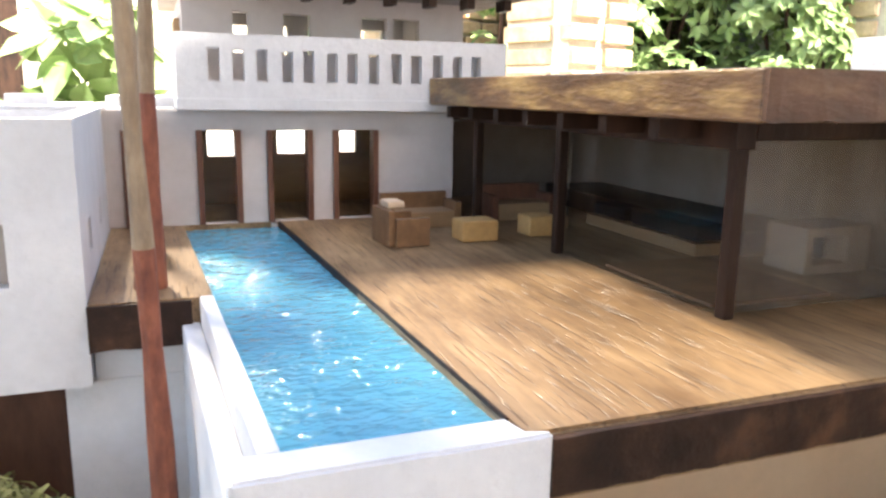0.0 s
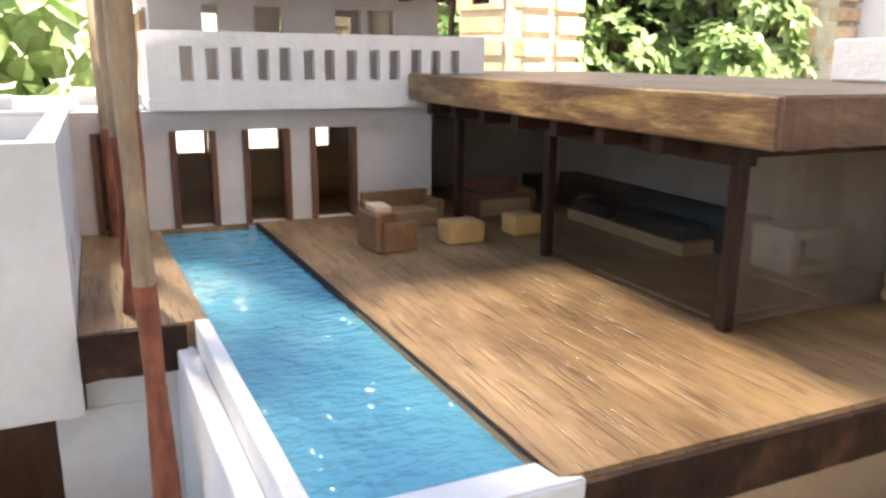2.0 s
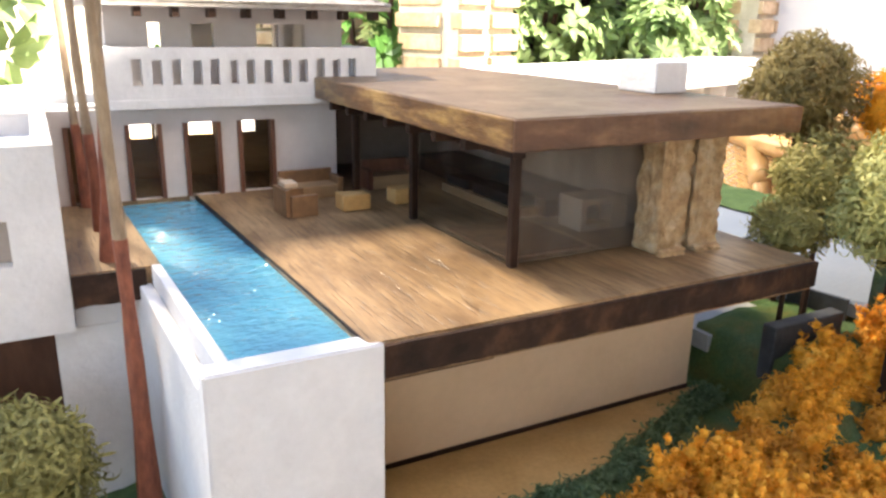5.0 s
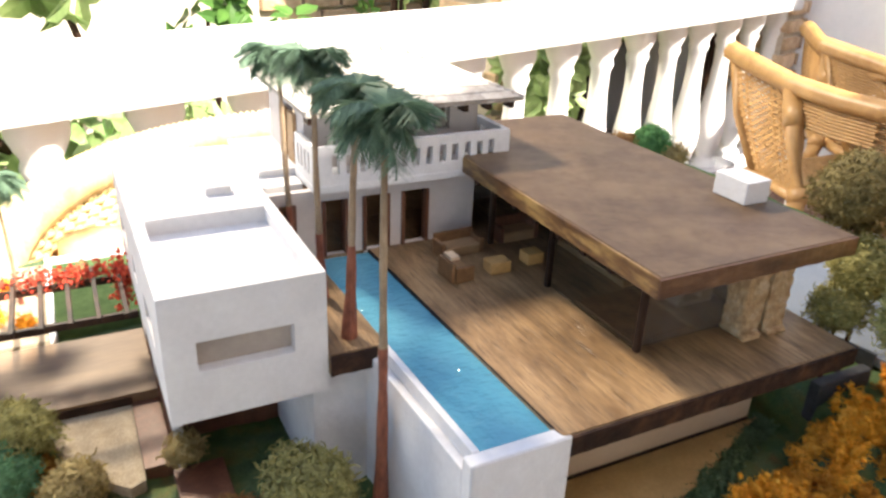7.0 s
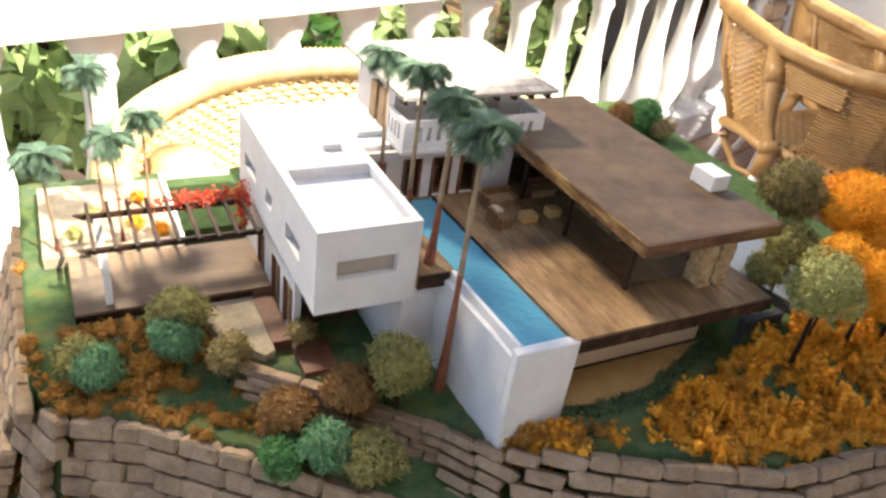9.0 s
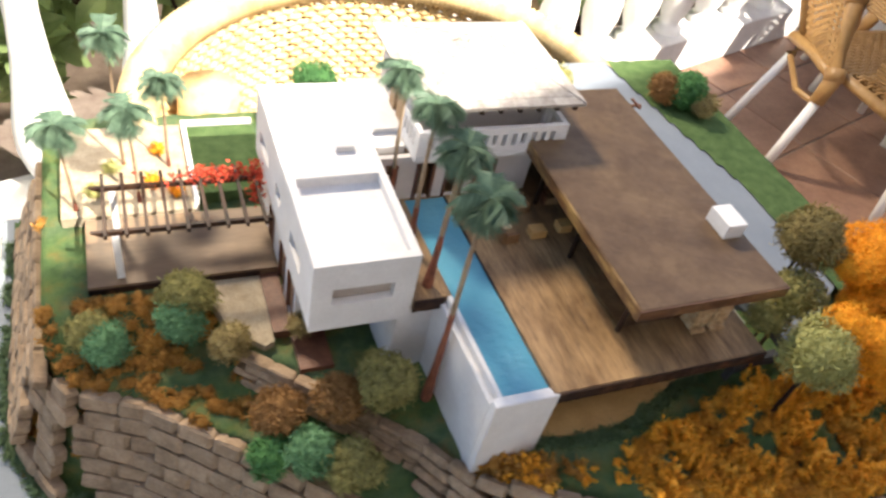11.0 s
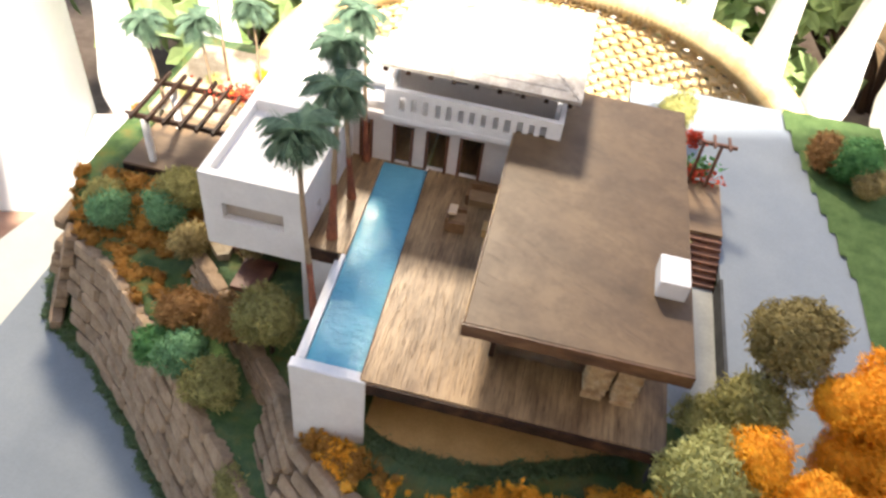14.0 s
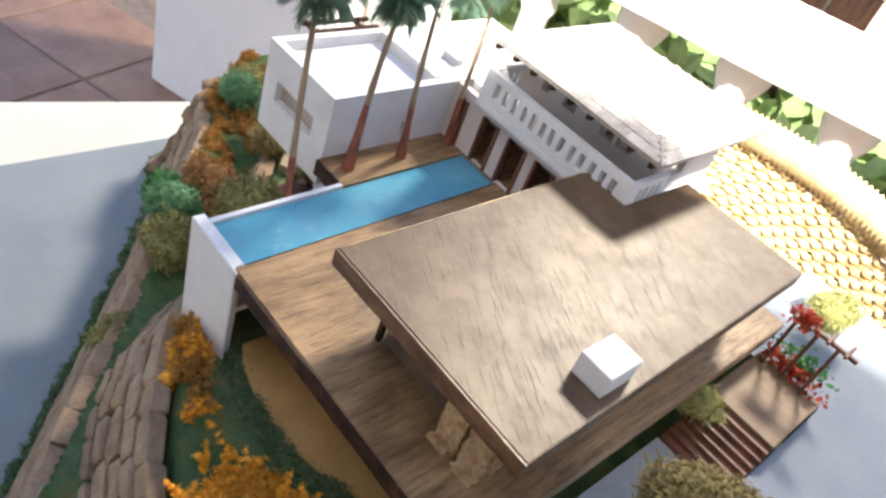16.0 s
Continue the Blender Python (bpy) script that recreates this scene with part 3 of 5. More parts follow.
part("plinth", boxed(-0.098, -0.0573, 0.1362, 0.30, 0.85, 0.9715, bevel=0.0006), WHITE, wing)
part("deck_support", boxed(-0.0884, -0.0573, 0.1362, 0.30, 0.9717, 0.9843), WHITE, wing)
for ya, yb in ((0.212, 0.240), (0.256, 0.284), (0.318, 0.342)):
    dr = part("door", boxed(-0.1785, -0.1765, ya, yb, 0.888, 0.942), TANWOOD, wing, "brown wooden door")
    part("jamb", boxed(-0.1825, -0.1735, ya, ya + 0.003, 0.8872, 0.9418), REDWOOD, dr)
    part("jamb", boxed(-0.1825, -0.1735, yb - 0.003, yb, 0.8872, 0.9418), REDWOOD, dr)
part("link_roof", boxed(X1 + 0.0002, -0.0560, 0.286, Y1, 1.0480, 1.0572, bevel=0.0006), WHITE, wing)
for ya, yb, za, zb in LW + RW[:0]:
    part("window_back", boxed(X0 + 0.0062, X0 + 0.0075, ya + 0.0004, yb - 0.0004, za + 0.0003, zb - 0.0003), CARDGREY, wing)

# back house
house = thing("main_house", "white two-storey house with balcony and hipped shingle roof", "house")
D = [(-0.081, -0.068), (-0.047, -0.026), (-0.013, 0.010), (0.021, 0.045)]
part("ground_wall", wall_xz(bmesh.new(), -0.089, 0.0885, 0.268, 0.2745, 1.0, 1.0565, [(a, b, 1.0002, 1.047) for a, b in D]), WHITE_SHADED, house)
part("balcony_floor", boxed(-0.0555, 0.1155, 0.2585, 0.31, 1.0568, 1.0625, bevel=0.0006), WHITE, house)
part("upper_slab", boxed(-0.0888, 0.1155, 0.3102, 0.405, 1.0500, 1.0625), WHITE, house)
NB = 13
gaps, wob = [], random.Random(12)
for i in range(NB):
    c = -0.0378 + (0.0985 + 0.0378) * i / (NB - 1)
    c += wob.uniform(-0.0007, 0.0007)
    gaps.append((c - wob.uniform(0.0024, 0.0031), c + wob.uniform(0.0024, 0.0031), 1.0705 + wob.uniform(0, 0.0006), 1.0862 - wob.uniform(0, 0.0012)))
part("balustrade", wall_xz(bmesh.new(), -0.0550, 0.1150, 0.2590, 0.2640, 1.0626, 1.0930, gaps), WHITE, house)
for xa in (-0.0550, 0.1100):
    part("balustrade", wall_yz(bmesh.new(), xa, xa + 0.005, 0.2641, 0.309, 1.0626, 1.0930, [(0.270 + 0.009 * k, 0.2745 + 0.009 * k, 1.0695, 1.0865) for k in range(4)]), WHITE, house)
UW = [(-0.0245, -0.0165, 1.086, 1.107), (0.002, 0.0165, 1.086, 1.107), (0.045, 0.060, 1.086, 1.107), (0.0635, 0.079, 1.086, 1.107)]
part("upper_wall", wall_xz(bmesh.new(), -0.050, 0.1060, 0.300, 0.306, 1.0626, 1.119, UW), WHITE_SHADED, house)
part("upper_wall", wall_xz(bmesh.new(), -0.050, 0.1060, 0.398, 0.404, 1.0626, 1.119, [(-0.03, 0.02, 1.075, 1.108), (0.05, 0.085, 1.075, 1.108)]), WHITE_SHADED, house)
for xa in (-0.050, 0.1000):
    part("upper_wall", wall_yz(bmesh.new(), xa, xa + 0.006, 0.3061, 0.3979, 1.0626, 1.119, [(0.325, 0.350, 1.078, 1.107)]), WHITE_SHADED, house)
bm = bmesh.new()
ex0, ex1, ey0, ey1 = -0.060, 0.1255, 0.258, 0.428
lo = [bm.verts.new((x, y, 1.1165)) for x, y in ((ex0, ey0), (ex1, ey0), (ex1, ey1), (ex0, ey1))]
hi = [bm.verts.new((x, y, 1.1190)) for x, y in ((ex0, ey0), (ex1, ey0), (ex1, ey1), (ex0, ey1))]
r0, r1 = bm.verts.new((0.018, 0.344, 1.150)), bm.verts.new((0.042, 0.344, 1.150))
bm.faces.new(lo[::-1])
for i in range(4):
    bm.faces.new((lo[i], lo[(i + 1) % 4], hi[(i + 1) % 4], hi[i]))
bm.faces.new((hi[0], hi[1], r1, r0)), bm.faces.new((hi[1], hi[2], r1)), bm.faces.new((hi[2], hi[3], r0, r1)), bm.faces.new((hi[3], hi[0], r0))
hip = part("hip_roof", bm, SHINGLE, house, "grey shingled hip roof")

# great room roof
great = thing("living_pavilion", "open living pavilion with a thick flat wooden roof", "pavilion")
bm = bmesh.new()
plate(bm, [(0.0725, 0.0195), (0.2385, 0.0195), (0.2325, 0.350), (0.1160, 0.350), (0.1160, 0.262), (0.0725, 0.262)], 1.0610, 1.0742)
bmesh.ops.bevel(bm, geom=[e for e in bm.edges if abs(e.verts[0].co.z - e.verts[1].co.z) < 1e-6], offset=0.0006, segments=2, affect="EDGES")
GRAIN = radians(63.4)                                   # the roof sheet's grain runs across the house
slab = part("roof_slab", turned(bm, Matrix.Rotation(-GRAIN, 4, "Z")), ROOFWOOD, great)
slab.rotation_euler.z = GRAIN
for px, py in ((0.096, 0.054), (0.0935, 0.155), (0.092, 0.240)):
    part("post", boxed(px - 0.0021, px + 0.0021, py - 0.0021, py + 0.0021, 1.0, 1.0604, bevel=0.0005), DARKWOOD, great)
part("beam", boxed(0.0915, 0.0985, 0.050, 0.30, 1.0520, 1.0603, bevel=0.0005), DARKWOOD, great)
part("beam", boxed(0.0990, 0.20, 0.0505, 0.0575, 1.0545, 1.0603, bevel=0.0005), DARKWOOD, great)
part("side_wall", wall_yz(bmesh.new(), 0.2060, 0.2120, 0.062, 0.345, 1.0, 1.0602, []), DIMCARD, great)
part("back_wall", boxed(0.0890, 0.2058, 0.339, 0.345, 1.0, 1.0602), DIMCARD, great)
solo("chimney_cap", boxed(0.2075, 0.2305, 0.0875, 0.1185, 1.0744, 1.0915, bevel=0.0010), WHITE, "white chimney box standing on the wooden roof", "chimney")

# left terrace
terrace = thing("pergola_terrace", "brown wooden terrace slab beside the white wing", "terrace")
part("terrace_board", boxed(-0.3765, -0.1815, 0.2852, 0.388, 0.889, 0.899, bevel=0.0006), TERRACEWOOD, terrace)
part("edge_strip", boxed(-0.3765, -0.2020, 0.2838, 0.2850, 0.888, 0.8965, bevel=0.0003), DARKWOOD, terrace, "dark stained front edge")

# ---- balustrade of the real terrace ----
def bal_point(s, z=0.0, off=0.0):
    """A point s metres along the balustrade from x = 0, off metres behind its middle."""
    return Vector((s * math.cos(BAL) - off * math.sin(BAL), 1.48 + s * math.sin(BAL) + off * math.cos(BAL), z))


bal = thing("terrace_balustrade", "white painted balustrade with bellied balusters round the terrace", "balustrade", at=(0, 1.48, 0), rz=TURN_BAL)
part("top_rail", boxed(-1.165, 3.2, -0.11, 0.11, 0.86, 0.975, bevel=0.012), WHITE, bal)
part("plinth", boxed(-1.165, 3.2, -0.10, 0.10, 0.0, 0.16, bevel=0.008), WHITE, bal)
BW, BH = 0.062, 0.70
prof = [(0.160, 0.062), (0.185, 0.062), (0.190, 0.045), (0.215, 0.043), (0.25, 0.056), (0.31, 0.070), (0.37, 0.069), (0.45, 0.055), (0.54, 0.042), (0.64, 0.035), (0.72, 0.036), (0.745, 0.046), (0.765, 0.040), (0.79, 0.052), (0.815, 0.062), (0.86, 0.062)]
bm = bmesh.new()
SIDES = 14
rings = [[bm.verts.new((r * math.cos(2 * math.pi * k / SIDES), r * math.sin(2 * math.pi * k / SIDES), z)) for k in range(SIDES)] for z, r in prof]
for a, b in zip(rings, rings[1:]):
    for k in range(SIDES):
        bm.faces.new((a[k], a[(k + 1) % SIDES], b[(k + 1) % SIDES], b[k]))
bal_mesh = mesh_of("baluster", bm, PAINTWHITE, smooth=True)
for i in range(18):
    ob = new("baluster", bal_mesh)
    ob.parent = bal
    ob.location = (-1.02 + 0.245 * i, 0, 0)
part("end_pier", boxed(-1.84, -1.17, -0.14, 0.14, 0.0, 1.05, bevel=0.01), PAINTWHITE, bal)

# ---- retaining walls of cast stones ----
def stone_mesh(seed):
    rnd = random.Random(seed)
    bm = boxed(-0.5, 0.5, -0.5, 0.5, -0.5, 0.5, bevel=0.13, seg=1)
    for v in bm.verts:
        v.co += Vector((rnd.uniform(-0.05, 0.05), rnd.uniform(-0.05, 0.05), rnd.uniform(-0.05, 0.05)))
    return mesh_of("stone", bm, STONE)


STONES = [stone_mesh(k) for k in range(7)]


def stone_wall(owner, line, z_foot, z_top, rows, batter, seed, limit):
    """Courses of stones along a line; each course lower down stands further out."""
    rnd = random.Random(seed)
    count = 0
    for r in range(rows):
        f = (r + 0.5) / rows
        run = 0.012 * (r % 2)
        for (ax, ay), (bx, by) in zip(line, line[1:]):
            d = Vector((bx - ax, by - ay, 0))
            ln = d.length
            d.normalize()
            out = Vector((d.y, -d.x, 0))
            lean = batter(ax) if callable(batter) else batter
            s = run
            while s < ln:
                w = rnd.uniform(0.024, 0.041)
                p = Vector((ax, ay, 0)) + d * (s + w / 2)
                zt = z_top(p.x) if callable(z_top) else z_top
                h = (zt - z_foot) / rows
                p += out * (lean * (1 - f) + rnd.uniform(-0.0012, 0.0012) + 0.001)
                p.z = z_foot + h * (r + 0.5) + rnd.uniform(-0.0008, 0.0008)
                if count < limit:
                    ob = new("stone", rnd.choice(STONES))
                    ob.parent = owner
                    tilt = math.atan2(lean, zt - z_foot)
                    ob.matrix_basis = Matrix.Translation(p) @ Matrix.Rotation(math.atan2(d.y, d.x), 4, "Z") @ Matrix.Rotation(-tilt * 0.8, 4, "X") @ Matrix.Diagonal((w * 1.0, 0.016, h * 1.02, 1))
                    count += 1
                s += w
            run = s - ln


lower_wall = thing("lower_retaining_wall", "brown cast stone retaining wall in seven rounded courses", "retaining wall")
upper_wall = thing("upper_retaining_wall", "brown cast stone retaining wall along the upper slope", "retaining wall")

# ---- plants of the model ----
SEGS = 5


def strands(centre, radius, n, rng, squash=0.85, width=0.0007, length=0.010, lumps=9):
    """Curled fibres on a lumpy ball: their corners and faces."""
    unit = lambda a: a / np.maximum(np.linalg.norm(a, axis=1, keepdims=True), 1e-9)
    d = unit(rng.normal(size=(n, 3)))
    lump = unit(rng.normal(size=(lumps, 3)))
    grow = 0.74 + 0.34 * np.max(np.clip(d @ lump.T, 0, 1) ** 5, axis=1)
    base = d * (radius * grow * rng.uniform(0.86, 1.06, n))[:, None] * np.array([1, 1, squash]) + np.array(centre)
    t = rng.normal(size=(n, 3))
    t = unit(t - d * (np.sum(t * d, axis=1, keepdims=True) * 0.5))
    w = unit(np.cross(t, d))
    bend = unit(d * rng.uniform(-1.0, 0.5, (n, 1)) + w * rng.normal(size=(n, 1)) * 0.8)
    bend = unit(bend - t * np.sum(bend * t, axis=1, keepdims=True))
    ln = length * rng.uniform(0.6, 1.3, n)
    ang = rng.uniform(1.8, 4.8, n)
    hw = width * rng.uniform(0.7, 1.3, n)
    rows = []
    for k in range(SEGS):
        f = k / (SEGS - 1)
        a = ang * f
        p = base + t * (ln / ang * np.sin(a))[:, None] + bend * (ln / ang * (1 - np.cos(a)))[:, None]
        wk = w * (hw * (0.45 if k in (0, SEGS - 1) else 1.0))[:, None]
        rows += [p - wk, p + wk]
    verts = np.stack(rows, axis=1).reshape(-1, 3)
    q = np.array([[2 * k, 2 * k + 1, 2 * k + 3, 2 * k + 2] for k in range(SEGS - 1)])
    faces = (np.arange(n)[:, None, None] * (2 * SEGS) + q[None]).reshape(-1, 4)
    return verts, faces


def core(centre, radius, squash=0.85):
    bm = bmesh.new()
    bmesh.ops.create_icosphere(bm, subdivisions=2 if radius > 0.012 else 1, radius=radius * 0.74)
    vs = np.array([(v.co * (1 + 0.12 * noise.noise(v.co * (3 / radius))))[:] for v in bm.verts]) * np.array([1, 1, squash]) + np.array(centre)
    fs = [[v.index for v in f.verts] for f in bm.faces]
    bm.free()
    return vs, fs


def fuzzy(name, balls, material, seed, width=0.0007, length=0.010, cover=7e-6, squash=0.85):
    """One mesh of fibre-covered balls (centre, radius)."""
    rng = np.random.default_rng(seed)
    vs, fs, at = [], [], 0
    for c, r in balls:
        for v, f in (core(c, r, squash), strands(c, r, max(12, int(4 * math.pi * r * r / cover)), rng, squash, width, length)):
            vs.append(v)
            fs += (np.asarray(f) + at).tolist()
            at += len(v)
    me = bpy.data.meshes.new(name)
    me.from_pydata(np.concatenate(vs).tolist(), [], fs)
    me.materials.append(material)
    return me


def lichen_bush(name, label, at, radius, material, seed, squash=0.85, stem=0.0, blobs=(), fine=1.0, category="bush", group="lichen bushes", width=0.0):
    top = thing(name, label, category, at=at, group=group)
    balls = [((0, 0, radius * 0.8 + stem), radius), *blobs]
    crown = new("crown", fuzzy("crown", balls, material, seed, 0.00072 * fine, 0.0100 * fine, 5.2e-6 * fine, squash))
    crown.parent = top
    bm = bmesh.new()
    tube(bm, [(0, 0, -0.006), (0.001, 0, stem * 0.5 + 0.004), (0, 0.001, stem + radius * 0.5)], [radius * 0.09, radius * 0.07, radius * 0.05], 6)
    part("stem", bm, DARKWOOD, top)
    return top


def bush_at(label, c, radius, material, seed, **k):
    """A bush by the middle of its crown."""
    x, y, z = c
    g = rough_ground(x, y)
    stem = max(0.0, z - radius * 0.8 - g)
    return lichen_bush("lichen_bush" if stem < radius else "lichen_tree", label, (x, y, z - radius * 0.8 - stem), radius, material, seed, stem=stem, category="bush" if stem < radius else "tree", **k)


bush_at("rounded teal green lichen bush on the slope", (-0.364, 0.225, 0.877), 0.027, LICHEN_TEAL, 11)
bush_at("olive lichen bush behind a teal one", (-0.378, 0.243, 0.880), 0.024, LICHEN_OLIVE, 12)
bush_at("rounded teal green lichen bush on the slope", (-0.294, 0.225, 0.898), 0.026, LICHEN_TEAL, 13)
bush_at("yellow olive lichen bush by the terrace", (-0.282, 0.252, 0.912), 0.030, LICHEN_OLIVE, 14)
bush_at("tan airy lichen bush beside the gravel", (-0.249, 0.194, 0.896), 0.022, LICHEN_TAN, 15)
bush_at("tall rounded olive lichen bush beside the pool wall", (-0.114, 0.089, 0.934), 0.032, LICHEN_OLIVE, 16)
bush_at("brown lichen bush above the stone wall", (-0.213, 0.106, 0.886), 0.028, LICHEN_BROWN, 17)
bush_at("brown lichen bush above the stone wall", (-0.158, 0.098, 0.904), 0.027, LICHEN_BROWN, 18)
bush_at("bright green lichen bush on the wall top", (-0.194, 0.059, 0.886), 0.025, LICHEN_TEAL, 19)
bush_at("bright green lichen bush on the wall top", (-0.229, 0.069, 0.872), 0.022, LICHEN_GREEN, 20)
bush_at("olive lichen bush hanging over the wall", (-0.157, 0.043, 0.874), 0.030, LICHEN_OLIVE, 21)
bush_at("olive lichen bush growing on the stone wall", (-0.103, -0.034, 0.838), 0.022, LICHEN_OLIVE, 22)
bush_at("dark olive lichen tree at the edge of the drive", (0.310, 0.073, 1.075), 0.034, LICHEN_DARK, 23, squash=1.0, blobs=(((0.016, 0.006, 0.140), 0.020), ((-0.012, -0.006, 0.128), 0.020)))
bush_at("olive lichen tree under the dark one", (0.295, 0.040, 1.030), 0.028, LICHEN_OLIVE, 24)
bush_at("olive lichen tree under the dark one", (0.266, 0.034, 1.006), 0.022, LICHEN_OLIVE, 25)
bush_at("pale yellow green lichen tree before the deck corner", (0.263, -0.033, 1.032), 0.038, LICHEN_PALE, 26, squash=0.9)
bush_at("small bright orange lichen tree", (0.287, -0.024, 1.058), 0.023, LICHEN_ORANGE, 27, fine=0.75)
bush_at("large bright orange lichen tree in many lobes", (0.388, 0.045, 1.064), 0.042, LICHEN_ORANGE, 28, fine=0.75, blobs=(((-0.042, -0.010, 0.122), 0.026), ((0.052, -0.012, 0.108), 0.042), ((0.010, -0.040, 0.090), 0.036), ((-0.022, -0.030, 0.080), 0.030)))
bush_at("bright orange lichen tree beside the pale one", (0.338, -0.034, 1.026), 0.035, LICHEN_ORANGE, 29, fine=0.75, blobs=(((0.014, -0.020, 0.080), 0.026),))
bush_at("bright orange lichen bush at the board edge", (0.402, -0.034, 1.010), 0.045, LICHEN_ORANGE, 30, fine=0.8)
bush_at("green and yellow lichen bush on the lawn", (0.462, 0.468, 0.985), 0.032, LICHEN_GREEN, 31)
bush_at("yellow brown lichen bush on the lawn", (0.435, 0.485, 0.978), 0.026, LICHEN_BROWN, 32)
bush_at("yellow brown lichen bush on the lawn", (0.478, 0.440, 0.975), 0.022, LICHEN_TAN, 33)
bush_at("dark green lichen bush behind the white wing", (-0.080, 0.565, 0.950), 0.035, LICHEN_GREEN, 34)
bush_at("yellow olive lichen bush beside the wooden steps", (0.247, 0.272, 0.975), 0.018, LICHEN_PALE, 35)
bush_at("pale green lichen bush behind the porch", (0.255, 0.50, 0.985), 0.024, LICHEN_PALE, 36)


bush_at("small yellow brown lichen bush under the overhang corner", (-0.176, 0.194, 0.904), 0.014, LICHEN_TAN, 37)


def flock(name, label, spots, material, seed, tall=0.008):
    """Loose crumbs of flock: small fuzzy mounds of fine fibres."""
    balls = [((x, y, rough_ground(x, y) + tall * s * 0.2), tall * s * 0.75) for x, y, s in spots]
    return tagged(new(name, fuzzy(name, balls, material, seed, 0.0007, 0.0085, 7e-6, 0.85)), label, "undergrowth", kind="stuff")


rnd = random.Random(5)
def scatter(n, x0, x1, y0, y1, ok, s=(0.7, 1.3)):
    out = []
    while len(out) < n:
        x, y = rnd.uniform(x0, x1), rnd.uniform(y0, y1)
        if ok(x, y):
            out.append((x, y, rnd.uniform(*s)))
    return out


dense = lambda x, y, k=22, t=0.0: noise.noise((x * k, y * k, 9)) > t
def tufts(name, label, spots, material, seed, tall=0.016):
    """Upright ragged fingers of flock: small fuzzy beads stacked along leaning lines."""
    r = random.Random(seed)
    balls = []
    for x, y, s in spots:
        z = rough_ground(x, y)
        for _ in range(r.randint(3, 6)):
            lean = Vector((r.gauss(0, 0.45), r.gauss(0, 0.45), 1)).normalized()
            o = Vector((x + r.gauss(0, 0.004), y + r.gauss(0, 0.004), z))
            h = tall * s * r.uniform(0.5, 1.15)
            n = max(2, int(h / 0.004))
            for k in range(n):
                f = k / (n - 1)
                balls.append(((o + lean * (h * f))[:], 0.0054 * s * (1.0 - 0.60 * f) * r.uniform(0.8, 1.2)))
    return tagged(new(name, fuzzy(name, balls, material, seed, 0.00042, 0.0048, 9e-6, 1.0)), label, "undergrowth", kind="stuff")


def in_bed(x, y):
    """The orange planting before the house, ragged towards the lawn."""
    edge = 0.096 + 1.15 * max(0.0, y + 0.038) + 0.018 * noise.noise((x * 45, y * 45, 2))
    return side(x, y, UPPER) > 0.003 and x > edge and y < -0.014 + 0.12 * max(0.0, x - 0.13)


spots = scatter(330, 0.07, 0.50, -0.135, 0.08, lambda x, y: in_bed(x, y) and dense(x, y, 24, -0.10), s=(0.6, 1.2))
flock("orange_undergrowth", "low mat of amber flock in front of the house", spots, FLOCK_AMBER, 41, tall=0.012)
spots = scatter(250, 0.07, 0.50, -0.135, 0.08, lambda x, y: in_bed(x, y) and dense(x, y, 30, 0.02), s=(0.7, 1.35))
tufts("orange_undergrowth", "upright tufts of bright orange flock in front of the house", spots, FLOCK_ORANGE, 47, tall=0.021)
spots = scatter(9, 0.035, 0.105, -0.075, -0.03, lambda x, y: side(x, y, UPPER) > 0.004, s=(0.6, 1.0))
tufts("orange_undergrowth", "single orange tufts on the green flock lawn", spots, FLOCK_ORANGE, 48, tall=0.014)
spots = scatter(46, -0.065, 0.035, -0.055, 0.0, lambda x, y: 0.0 < side(x, y, UPPER) < 0.026 and dense(x, y, 30, -0.25))
tufts("orange_undergrowth", "tufts of rust orange flock at the pool wall foot", spots, FLOCK_RUST, 42, tall=0.014)
spots = scatter(22, -0.065, 0.035, -0.055, 0.0, lambda x, y: 0.0 < side(x, y, UPPER) < 0.026 and dense(x, y, 30, 0.0))
tufts("orange_undergrowth", "bright orange tufts at the pool wall foot", spots, FLOCK_ORANGE, 49, tall=0.014)
SAND_LINE = [(0.0018, 0.018), (0.020, 0.008), (0.055, 0.001), (0.090, 0.000), (0.130, 0.010), (0.178, 0.030), (0.225, 0.0485)]
spots = scatter(420, 0.0, 0.23, -0.03, 0.05, lambda x, y: -0.012 < side(x, y, SAND_LINE) < 0.0015 + 0.003 * noise.noise((x * 70, y * 70, 4)), s=(0.7, 1.4))
flock("grass_edging", "green flock lapping over the edge of the sand yard", spots, FLOCK_GREEN, 46, tall=0.0040)
spots = scatter(330, -0.43, -0.20, 0.12, 0.275, lambda x, y: side(x, y, LOWER) > -0.012 and side(x, y, UPPER) < 0.0 and (y > 0.205 or x < -0.37 or dense(x, y, 40, 0.12)) and dense(x, y, 26, -0.2), s=(0.5, 1.3))
flock("orange_undergrowth", "rust orange flock between the lichen bushes", spots, FLOCK_RUST, 43, tall=0.008)
spots = scatter(70, -0.475, -0.40, 0.17, 0.42, lambda x, y: -0.045 < side(x, y, LOWER) < 0.004 and dense(x, y, 30, 0.05))
flock("orange_undergrowth", "orange flock growing over the left stone wall", spots, FLOCK_RUST, 44, tall=0.008)
spots = scatter(600, -0.49, 0.50, -0.29, 0.55, lambda x, y: -0.064 < side(x, y, LOWER) < -0.050)
flock("grass_edging", "dark green flock strip along the wall foot", spots, FLOCK_GREEN, 45, tall=0.005)


